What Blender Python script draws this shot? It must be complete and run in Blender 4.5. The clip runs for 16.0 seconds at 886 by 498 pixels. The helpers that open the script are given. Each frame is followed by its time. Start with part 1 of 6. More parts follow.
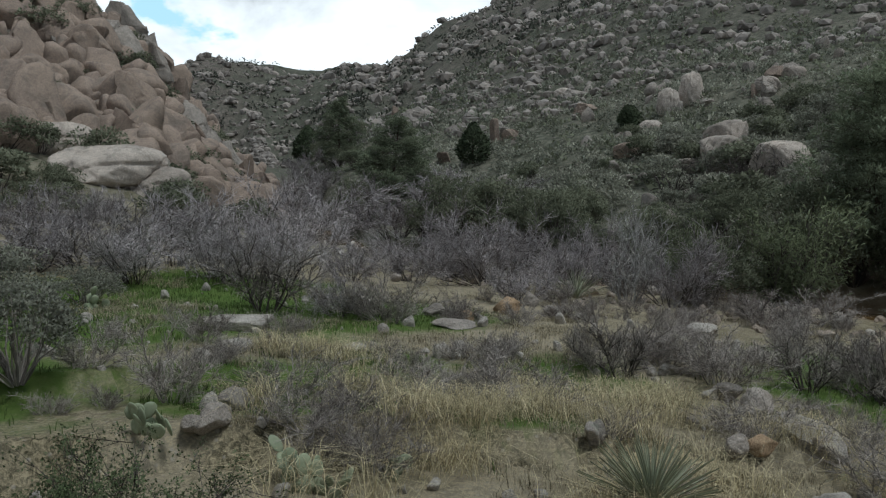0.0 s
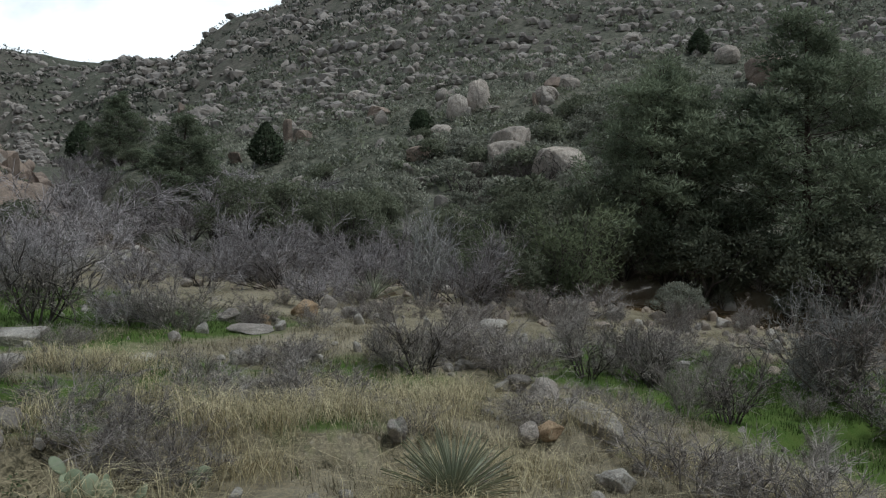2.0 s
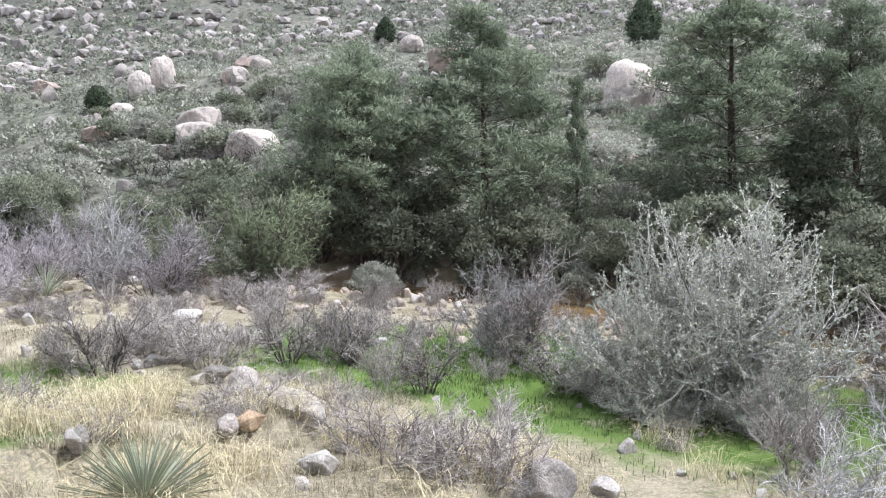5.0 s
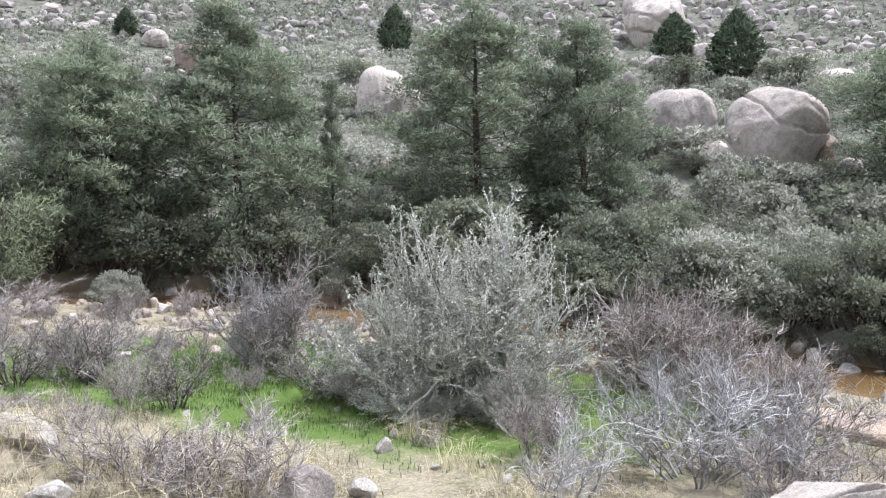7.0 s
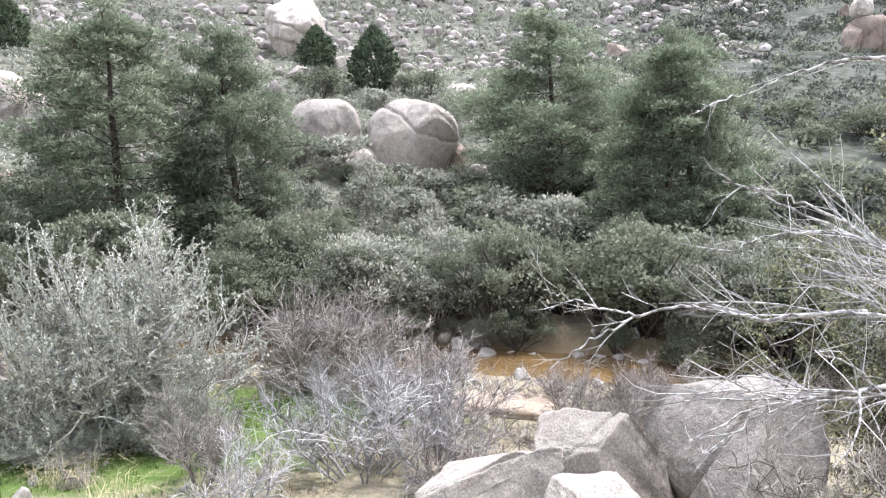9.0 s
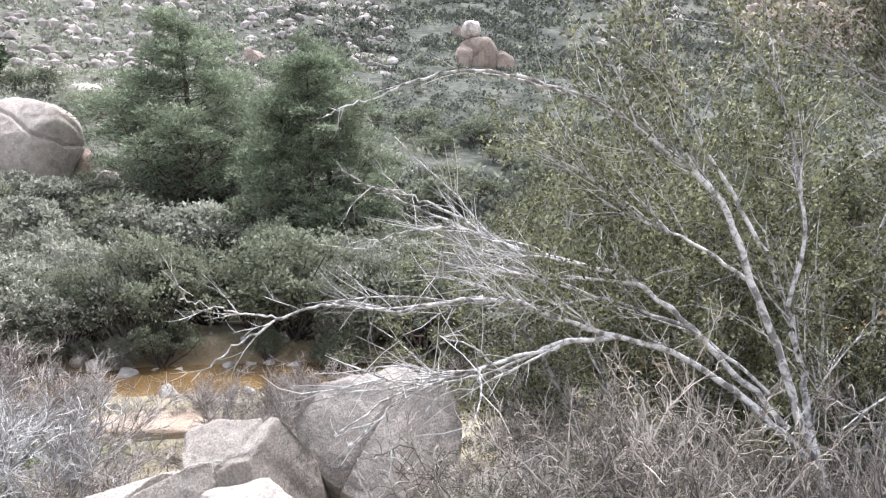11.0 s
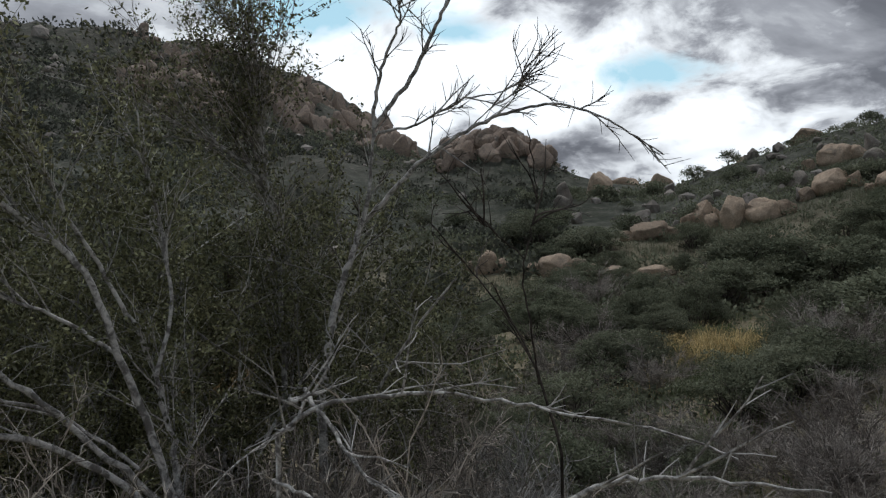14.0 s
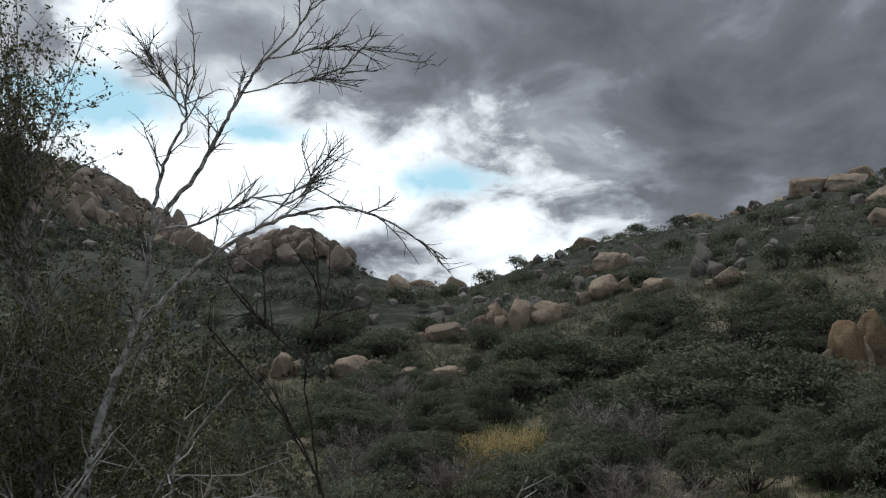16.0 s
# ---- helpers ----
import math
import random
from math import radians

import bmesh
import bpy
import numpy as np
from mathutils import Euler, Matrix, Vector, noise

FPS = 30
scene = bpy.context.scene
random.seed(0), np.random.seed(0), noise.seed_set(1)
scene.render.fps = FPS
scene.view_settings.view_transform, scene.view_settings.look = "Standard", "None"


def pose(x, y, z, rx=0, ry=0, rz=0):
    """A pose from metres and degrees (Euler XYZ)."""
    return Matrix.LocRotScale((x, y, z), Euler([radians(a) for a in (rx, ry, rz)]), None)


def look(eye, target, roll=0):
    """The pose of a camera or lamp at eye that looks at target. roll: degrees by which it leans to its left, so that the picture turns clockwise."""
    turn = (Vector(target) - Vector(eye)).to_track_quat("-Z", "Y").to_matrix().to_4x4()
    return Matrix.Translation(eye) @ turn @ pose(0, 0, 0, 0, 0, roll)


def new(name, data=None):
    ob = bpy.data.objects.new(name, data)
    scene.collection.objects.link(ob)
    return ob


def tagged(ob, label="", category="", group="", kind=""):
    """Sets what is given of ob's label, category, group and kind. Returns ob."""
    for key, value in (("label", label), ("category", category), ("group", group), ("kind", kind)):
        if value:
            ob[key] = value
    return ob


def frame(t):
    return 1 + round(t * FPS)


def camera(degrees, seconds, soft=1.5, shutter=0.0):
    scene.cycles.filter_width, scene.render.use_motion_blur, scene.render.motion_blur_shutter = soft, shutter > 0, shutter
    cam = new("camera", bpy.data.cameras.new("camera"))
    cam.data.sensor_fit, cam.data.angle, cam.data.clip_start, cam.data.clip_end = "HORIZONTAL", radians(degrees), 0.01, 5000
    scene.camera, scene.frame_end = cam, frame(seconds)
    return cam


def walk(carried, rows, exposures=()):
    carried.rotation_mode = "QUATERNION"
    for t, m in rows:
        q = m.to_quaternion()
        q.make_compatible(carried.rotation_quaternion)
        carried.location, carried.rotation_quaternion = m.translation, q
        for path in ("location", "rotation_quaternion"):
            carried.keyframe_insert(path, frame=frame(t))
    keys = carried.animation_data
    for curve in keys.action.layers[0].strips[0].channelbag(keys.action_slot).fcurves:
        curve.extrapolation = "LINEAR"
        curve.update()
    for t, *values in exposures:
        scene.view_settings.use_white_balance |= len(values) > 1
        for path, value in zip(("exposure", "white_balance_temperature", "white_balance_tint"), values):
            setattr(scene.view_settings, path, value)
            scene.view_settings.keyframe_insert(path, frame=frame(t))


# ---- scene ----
cam = camera(57.65, 16.0, soft=1.25)
EYE = 4.0
PATH = [
    (0.0, pose(0.000, -0.000, EYE + 0.000, 86.30, -0.22, 0.00)),
    (0.5, pose(-0.013, 0.013, EYE + 0.000, 86.42, -0.29, -2.59)),
    (1.0, pose(-0.025, 0.004, EYE + -0.000, 86.46, -0.26, -5.08)),
    (1.5, pose(-0.047, -0.013, EYE + -0.002, 86.45, -0.44, -9.00)),
    (2.0, pose(-0.043, -0.010, EYE + -0.004, 86.50, -0.32, -14.51)),
    (2.5, pose(-0.035, 0.013, EYE + -0.010, 86.07, -0.23, -18.68)),
    (3.0, pose(-0.027, 0.043, EYE + -0.015, 85.66, -0.35, -22.20)),
    (5.5, pose(0.057, 0.109, EYE + -0.027, 85.40, 0.20, -39.82)),
    (6.0, pose(0.072, 0.115, EYE + -0.032, 85.47, -0.03, -43.98)),
    (6.5, pose(0.078, 0.112, EYE + -0.026, 85.55, -0.10, -47.74)),
    (7.0, pose(0.093, 0.106, EYE + -0.026, 85.59, -0.06, -52.97)),
    (7.5, pose(0.135, 0.110, EYE + -0.015, 85.66, 0.08, -58.12)),
    (8.0, pose(0.139, 0.119, EYE + -0.013, 85.85, 0.75, -64.67)),
    (10.5, pose(0.147, 0.114, EYE + -0.054, 85.61, 2.00, -95.01)),
    (11.0, pose(0.177, 0.071, EYE + -0.047, 85.42, 2.52, -102.11)),
    (11.5, pose(0.199, 0.031, EYE + -0.034, 85.07, 3.02, -111.61)),
    (12.0, pose(0.199, -0.001, EYE + -0.024, 84.77, 2.95, -118.18)),
    (12.5, pose(0.201, -0.017, EYE + -0.019, 84.73, 1.96, -122.38)),
    (13.0, pose(0.212, -0.046, EYE + -0.012, 84.79, 1.46, -127.73)),
    (13.5, pose(0.193, -0.068, EYE + 0.014, 85.92, 1.37, -136.08)),
    (14.0, pose(0.181, -0.087, EYE + 0.032, 88.08, 1.14, -143.68)),
    (14.5, pose(0.165, -0.084, EYE + 0.040, 91.35, 0.64, -149.26)),
    (15.0, pose(0.168, -0.118, EYE + 0.045, 93.38, 0.41, -153.48)),
    (15.5, pose(0.129, -0.138, EYE + 0.041, 94.79, 0.71, -156.14)),
    (16.0, pose(0.108, -0.155, EYE + 0.039, 95.00, 0.98, -157.86)),
]
EXPOSURE = [(0, -0.35, 5950, 3), (1.5, -0.38, 5950, 3), (3.2, 0.5, 5850, 7), (5.3, 1.8, 5800, 14), (7.3, 1.83, 5850, 15), (8.1, 2.15, 5900, 15), (10.5, 2.12, 6000, 15), (11.0, 2.1, 6000, 15), (11.6, 1.45, 6000, 14), (12.0, 0.95, 5950, 15), (12.5, 0.3, 6050, 13), (13.5, -0.5, 6200, 9), (14.5, -0.6, 6050, 7), (16, -0.58, 6050, 6)]
walk(cam, PATH, EXPOSURE)

# ---- sky, sun ----
SUN_AZ, SUN_EL = -125.0, 68.0      # degrees to the left of +y, above the horizon
world = bpy.data.worlds.new("sky")
scene.world = world
world.use_nodes = True


def sky_nodes():
    nt = world.node_tree
    nt.nodes.clear()
    N, L = nt.nodes.new, nt.links.new

    def math_node(op, a, b=None, clamp=False):
        n = N("ShaderNodeMath")
        n.operation, n.use_clamp = op, clamp
        for i, v in enumerate((a, b)):
            if v is None:
                continue
            if isinstance(v, (int, float)):
                n.inputs[i].default_value = v
            else:
                L(v, n.inputs[i])
        return n.outputs[0]

    def ramp(value, stops):
        n = N("ShaderNodeValToRGB")
        n.color_ramp.elements[0].position, n.color_ramp.elements[0].color = stops[0][0], (*stops[0][1], 1)
        n.color_ramp.elements[1].position, n.color_ramp.elements[1].color = stops[-1][0], (*stops[-1][1], 1)
        for p, c in stops[1:-1]:
            n.color_ramp.elements.new(p).color = (*c, 1)
        L(value, n.inputs[0])
        return n.outputs[0]

    coord = N("ShaderNodeTexCoord").outputs["Generated"]
    sep = N("ShaderNodeSeparateXYZ")
    L(coord, sep.inputs[0])
    x, y, z = sep.outputs
    up = math_node("MAXIMUM", z, 0.0)
    # clouds lie on a flat layer overhead, so they flatten towards the horizon
    k = math_node("DIVIDE", 1.0, math_node("ADD", up, 0.42))
    comb = N("ShaderNodeCombineXYZ")
    L(math_node("MULTIPLY", x, k), comb.inputs[0])
    L(math_node("MULTIPLY", y, k), comb.inputs[1])
    comb.inputs[2].default_value = 3.1

    def cloud_noise(scale, detail, rough, shift):
        m = N("ShaderNodeMapping")
        m.inputs["Location"].default_value = shift
        L(comb.outputs[0], m.inputs["Vector"])
        n = N("ShaderNodeTexNoise")
        n.inputs["Scale"].default_value, n.inputs["Detail"].default_value, n.inputs["Roughness"].default_value = scale, detail, rough
        n.inputs["Distortion"].default_value = 0.35
        L(m.outputs[0], n.inputs["Vector"])
        return n.outputs[0]

    cover = ramp(cloud_noise(2.1, 9, 0.56, (0.9, 2.2, 0)), [(0.40, (0, 0, 0)), (0.435, (1, 1, 1))])
    body = cloud_noise(2.6, 9, 0.6, (4.3, 1.7, 0))
    # thin, bright cloud low over the horizon, thick and dark cloud overhead
    low = ramp(up, [(0.02, (1, 1, 1)), (0.20, (0.72, 0.72, 0.72)), (0.42, (0.28, 0.28, 0.28)), (0.7, (0.0, 0.0, 0.0))])
    tone = math_node("ADD", math_node("MULTIPLY", math_node("SUBTRACT", body, 0.5), 1.9), low)
    tone = math_node("ADD", math_node("MULTIPLY", tone, 0.72), 0.22)

    # over the lower valley: bearing from the valley's line and height, in degrees
    def along(way):
        n = N("ShaderNodeVectorMath")
        n.operation = "DOT_PRODUCT"
        L(coord, n.inputs[0])
        n.inputs[1].default_value = way
        return n.outputs["Value"]

    bearing = math_node("MULTIPLY", math_node("ARCTAN2", along((-0.9205, -0.3907, 0)), along((0.3907, -0.9205, 0))), 57.296)
    rise = math_node("MULTIPLY", math_node("ARCSINE", z), 57.296)
    torn = math_node("MULTIPLY", math_node("SUBTRACT", cloud_noise(6.5, 10, 0.6, (1.3, 7.7, 0)), 0.5), 2.3)

    def gap(bear, high, wide, tall):
        """One ragged shape in the cloud, above 0 inside it."""
        a = math_node("DIVIDE", math_node("SUBTRACT", bearing, bear), wide)
        b = math_node("DIVIDE", math_node("SUBTRACT", rise, high), tall)
        d = math_node("SQRT", math_node("ADD", math_node("MULTIPLY", a, a), math_node("MULTIPLY", b, b)))
        return math_node("ADD", math_node("SUBTRACT", 1.0, d), torn)

    def widest(*values):
        v = values[0]
        for w in values[1:]:
            v = math_node("MAXIMUM", v, w)
        return v

    valley = ramp(math_node("DIVIDE", math_node("ABSOLUTE", bearing), 90.0), [(0.40, (1, 1, 1)), (0.60, (0, 0, 0))])
    blue = ramp(widest(gap(-23, 14.6, 9, 2.4), gap(-12.5, 13.2, 4, 1.3), gap(1.3, 10.0, 4.6, 1.7)), [(0.05, (0, 0, 0)), (0.75, (1, 1, 1))])
    white = ramp(widest(gap(-13, 9.6, 26, 6.4), gap(5.5, 5.0, 11, 5.2), gap(-21.7, 19.8, 5, 3.6)), [(0.0, (0, 0, 0)), (0.7, (1, 1, 1))])
    rain = ramp(math_node("DIVIDE", bearing, 40.0), [(0.10, (0, 0, 0)), (0.45, (1, 1, 1))])
    veil = ramp(gap(-4, 5.0, 9, 1.9), [(0.0, (0, 0, 0)), (0.8, (1, 1, 1))])
    over = math_node("ADD", math_node("MULTIPLY", math_node("SUBTRACT", cloud_noise(3.4, 9, 0.55, (2.9, 5.1, 0)), 0.5), 1.35), 0.50)
    over = math_node("ADD", over, math_node("MULTIPLY", white, 0.52))
    over = math_node("SUBTRACT", over, math_node("ADD", math_node("MULTIPLY", rain, 0.25), math_node("MULTIPLY", veil, 0.24)))
    far_side = math_node("SUBTRACT", 1.0, valley)
    tone = math_node("ADD", math_node("MULTIPLY", tone, far_side), math_node("MULTIPLY", over, valley))
    cover = math_node("ADD", math_node("MULTIPLY", cover, far_side), math_node("MULTIPLY", math_node("SUBTRACT", 1.0, blue), valley))
    cloud = ramp(tone, [(0.0, (0.13, 0.135, 0.152)), (0.30, (0.27, 0.276, 0.308)), (0.48, (0.55, 0.555, 0.595)), (0.66, (1.15, 1.16, 1.18)), (0.92, (1.7, 1.72, 1.75))])
    sky = N("ShaderNodeTexSky")
    sky.sky_type, sky.sun_disc = "NISHITA", False
    sky.sun_elevation, sky.sun_rotation = radians(SUN_EL), radians(-SUN_AZ)
    dim = N("ShaderNodeVectorMath")
    dim.operation = "SCALE"
    L(sky.outputs[0], dim.inputs[0])
    dim.inputs["Scale"].default_value = 0.15
    mix = N("ShaderNodeMix")
    mix.data_type = "RGBA"
    L(cover, mix.inputs["Factor"])
    L(dim.outputs[0], mix.inputs["A"])
    L(cloud, mix.inputs["B"])
    haze = N("ShaderNodeMix")
    haze.data_type = "RGBA"
    haze.inputs["Factor"].default_value = 0.8
    L(dim.outputs[0], haze.inputs["A"])
    haze.inputs["B"].default_value = (0.78, 1.18, 1.32, 1)
    L(haze.outputs["Result"], mix.inputs["A"])
    bg = N("ShaderNodeBackground")
    L(mix.outputs["Result"], bg.inputs["Color"])
    bg.inputs["Strength"].default_value = 1.0
    out = N("ShaderNodeOutputWorld")
    L(bg.outputs[0], out.inputs[0])


sky_nodes()
sun = new("sun", bpy.data.lights.new("sun", "SUN"))
sun.data.energy, sun.data.angle, sun.data.color = 2.1, radians(12), (1.0, 0.97, 0.93)
sun_way = Vector((-math.sin(radians(SUN_AZ)) * math.cos(radians(SUN_EL)), math.cos(radians(SUN_AZ)) * math.cos(radians(SUN_EL)), math.sin(radians(SUN_EL))))
sun.matrix_world = look(sun_way * 50, (0, 0, 0))

# ---- terrain ----
CREEK = np.array([(-60, 260, 12), (-24, 110, 4.6), (-10, 60, 2.1), (-4.3, 37, 1.3), (4.5, 27, 1.1), (13.0, 18.3, 0.8), (16.8, 10.5, 0.45),
                  (17.2, 3.3, 0.22), (16.2, -3, 0.1), (18, -11, -0.05), (26, -24, -0.3), (60, -60, -1.5)], float)
# height of the hillsides round about: degrees to the left of +y, then metres at 30, 45 and 60 m from the camera's stand
SLOPE_NEAR = [(78, 3.4, 7, 13), (34, 4, 10, 19), (27, 3.8, 9.2, 16.6), (22, 3.4, 8.0, 14.4), (20, 3.2, 7.4, 13.2), (18, 3.0, 6.4, 10.4), (16, 2.7, 5.4, 8.2), (14, 2.4, 4.2, 5.6), (12, 2.1, 2.8, 3.6), (10, 1.9, 2.1, 3.0),
              (7, 1.8, 2.4, 4.2), (4, 1.6, 2.6, 5.0), (-3, 1.5, 3.2, 6.5), (-15, 2.0, 5.6, 10.4), (-30, 2.6, 7.4, 12.4), (-50, 3.2, 8.2, 12.8), (-72, 2.9, 7.2, 12),
              (-105, 2.0, 6, 10.6), (-132, 2.6, 4.6, 8), (-146, 4.0, 6.2, 8.2), (-159, 4.6, 7.0, 8.4), (-171, 5.4, 9.0, 12.4), (-180, 5.9, 10, 14.9), (-187, 6.4, 10.8, 15.8), (-230, 5, 11, 17)]
# the same, at 100, 200 and 450 m
SLOPE_FAR = [(78, 30, 60, 70), (34, 30, 52, 60), (27, 22, 34, 60), (22, 17, 20, 64), (20, 15, 18, 66), (18, 11, 16, 70), (16, 9, 16, 70), (14, 7, 16, 70), (10, 6.5, 17, 68),
             (7, 12.5, 24, 74), (4, 13, 26, 74), (-3, 15, 40, 106), (-15, 21, 56, 150), (-30, 24, 64, 170), (-50, 24, 66, 175), (-72, 22, 60, 165),
             (-105, 21, 52, 140), (-132, 18, 44, 90), (-139, 16.5, 36, 66), (-146, 13, 20, 36), (-159, 12, 16, 26), (-171, 17, 18, 26), (-187, 22, 32, 40), (-230, 32, 50, 60)]


def lattice(ix, iy, seed):
    v = np.sin(ix * 127.1 + iy * 311.7 + seed * 74.7) * 43758.5453
    return v - np.floor(v)


def vnoise(x, y, seed=0):
    ix, iy = np.floor(x), np.floor(y)
    fx, fy = x - ix, y - iy
    fx, fy = fx * fx * (3 - 2 * fx), fy * fy * (3 - 2 * fy)
    a, b = lattice(ix, iy, seed), lattice(ix + 1, iy, seed)
    c, d = lattice(ix, iy + 1, seed), lattice(ix + 1, iy + 1, seed)
    return (a * (1 - fx) + b * fx) * (1 - fy) + (c * (1 - fx) + d * fx) * fy - 0.5


def fbm(x, y, octaves=4, seed=0):
    return sum(vnoise(x * 2 ** i, y * 2 ** i, seed + i) * 0.55 ** i for i in range(octaves))


def smooth(v, a, b):
    k = np.clip((v - a) / (b - a), 0, 1)
    return k * k * (3 - 2 * k)


def creek_at(x, y):
    """Distance from the creek's middle, which side (1: beyond it), and the water's level there."""
    best, side, level = np.full(x.shape, 1e9), np.ones(x.shape), np.zeros(x.shape)
    for a, b in zip(CREEK[:-1], CREEK[1:]):
        ux, uy = b[0] - a[0], b[1] - a[1]
        k = np.clip(((x - a[0]) * ux + (y - a[1]) * uy) / (ux * ux + uy * uy), 0, 1)
        dx, dy = x - a[0] - k * ux, y - a[1] - k * uy
        d = np.hypot(dx, dy)
        near = d < best
        best = np.where(near, d, best)
        side = np.where(near, np.where(ux * dy - uy * dx > 0, 1.0, -1.0), side)
        level = np.where(near, a[2] + k * (b[2] - a[2]), level)
    return best, side, level


def hillside(x, y):
    r, az = np.hypot(x, y), np.degrees(np.arctan2(-x, y))
    az = np.where(az > 78, az - 360, az)

    def column(table, i):
        keys = sorted((row[0], row[i]) for row in table)
        keys = [(keys[-1][0] - 360, keys[-1][1])] + keys
        return np.interp(az, [k[0] for k in keys], [k[1] for k in keys])

    radii = [30, 45, 60, 100, 200, 450]
    cols = [column(SLOPE_NEAR, i) for i in (1, 2, 3)] + [column(SLOPE_FAR, i) for i in (1, 2, 3)]
    z = cols[0] - (30 - np.minimum(r, 30)) * 0.06
    for i in range(5):
        k = np.clip((r - radii[i]) / (radii[i + 1] - radii[i]), 0, 1)
        z = z + (cols[i + 1] - cols[i]) * k
    return z * (1 - smooth(r, 650, 1500))


def fall(x, y):
    """The valley falls away downstream."""
    return np.minimum(0.0497 * y - 0.0105 * x + 0.15, 0) * (1 - smooth(np.hypot(x, y), 450, 1200))


def height(x, y):
    x, y = np.asarray(x, float), np.asarray(y, float)
    r = np.hypot(x, y)
    d, side, level = creek_at(x, y)
    near_bank = level + 0.28 + 0.062 * np.maximum(d - 1.6, 0) + 0.75 * np.exp(-(r / 6.0) ** 2)
    far_bank = level + 0.30 + 0.10 * np.maximum(d - 1.5, 0)
    near = np.where(side > 0, far_bank, near_bank)
    back = smooth(-y, 4, 16) * smooth(14 - x, -4, 6)
    near = near + back * (2.6 - near) * 0.8
    k = smooth(r, 19, 34)
    z = near * (1 - k) + hillside(x, y) * k
    z = z + 4.7 * np.exp(-((x - 47.5) ** 2 + (y + 74) ** 2) / 60.0)
    bumps = fbm(x / 3.1, y / 3.1, 4, 5) * 0.22 + fbm(x / 14, y / 14, 3, 9) * smooth(r, 15, 60) * 1.6 + fbm(x / 60, y / 60, 5, 2) * smooth(r, 80, 250) * 16
    z = z + bumps * smooth(d, 1.2, 3.5)
    bed = level - 0.18 - 0.12 * (1 - np.clip(d / 1.3, 0, 1))
    channel = (1 - smooth(d, 1.1, 2.3)) * (1 - smooth(r, 60, 90))
    return z * (1 - channel) + bed * channel + fall(x, y)
# ---- end of terrain ----


def height1(x, y):
    return float(height(np.array([x]), np.array([y]))[0])

# ---- materials ----
def material(name, build, rough=0.85, translucent=0.0):
    m = bpy.data.materials.new(name)
    m.use_nodes = True
    nt = m.node_tree
    nt.nodes.clear()
    N, L = nt.nodes.new, nt.links.new
    out, bsdf = N("ShaderNodeOutputMaterial"), N("ShaderNodeBsdfPrincipled")
    bsdf.inputs["Roughness"].default_value = rough
    bsdf.inputs["Specular IOR Level"].default_value = 0.12

    class K:
        pass

    k = K()
    k.N, k.L, k.bsdf, k.out = N, L, bsdf, out
    coord = N("ShaderNodeTexCoord")
    k.object, k.position = coord.outputs["Object"], N("ShaderNodeNewGeometry").outputs["Position"]

    def noise_tex(scale, detail=5, rough=0.55, where=None, distort=0.0):
        n = N("ShaderNodeTexNoise")
        n.inputs["Scale"].default_value, n.inputs["Detail"].default_value, n.inputs["Roughness"].default_value = scale, detail, rough
        n.inputs["Distortion"].default_value = distort
        L(where or k.position, n.inputs["Vector"])
        return n.outputs[0]

    def voronoi(scale, feature="F1", where=None):
        n = N("ShaderNodeTexVoronoi")
        n.feature = feature
        n.inputs["Scale"].default_value = scale
        L(where or k.position, n.inputs["Vector"])
        return n.outputs[0]

    def ramp(value, stops):
        n = N("ShaderNodeValToRGB")
        e = n.color_ramp.elements
        e[0].position, e[0].color = stops[0][0], (*stops[0][1], 1)
        e[1].position, e[1].color = stops[-1][0], (*stops[-1][1], 1)
        for p, c in stops[1:-1]:
            e.new(p).color = (*c, 1)
        L(value, n.inputs[0])
        return n.outputs[0]

    def mix(f, a, b, mode="MIX"):
        n = N("ShaderNodeMix")
        n.data_type, n.blend_type = "RGBA", mode
        for key, v in (("Factor", f), ("A", a), ("B", b)):
            if isinstance(v, (int, float)):
                n.inputs[key].default_value = v
            elif isinstance(v, tuple):
                n.inputs[key].default_value = (*v, 1)
            else:
                L(v, n.inputs[key])
        return n.outputs["Result"]

    def bump(value, strength, distance):
        n = N("ShaderNodeBump")
        n.inputs["Strength"].default_value, n.inputs["Distance"].default_value = strength, distance
        L(value, n.inputs["Height"])
        L(n.outputs[0], bsdf.inputs["Normal"])

    def shade(value, low, high):
        """A grey factor that swings from low to high with the value."""
        return ramp(value, [(0.3, (low, low, low)), (0.7, (high, high, high))])

    k.noise, k.voronoi, k.ramp, k.mix, k.bump, k.shade = noise_tex, voronoi, ramp, mix, bump, shade
    k.random = N("ShaderNodeObjectInfo").outputs["Random"]
    k.island = N("ShaderNodeNewGeometry").outputs["Random Per Island"]

    def attribute(name):
        n = N("ShaderNodeAttribute")
        n.attribute_name = name
        return n.outputs["Fac"]

    k.attribute = attribute
    colour = build(k)
    L(colour, bsdf.inputs["Base Color"])
    if translucent:
        t, a = N("ShaderNodeBsdfTranslucent"), N("ShaderNodeMixShader")
        L(colour, t.inputs["Color"])
        a.inputs[0].default_value = translucent
        L(bsdf.outputs[0], a.inputs[1])
        L(t.outputs[0], a.inputs[2])
        L(a.outputs[0], out.inputs[0])
    else:
        L(bsdf.outputs[0], out.inputs[0])
    return m


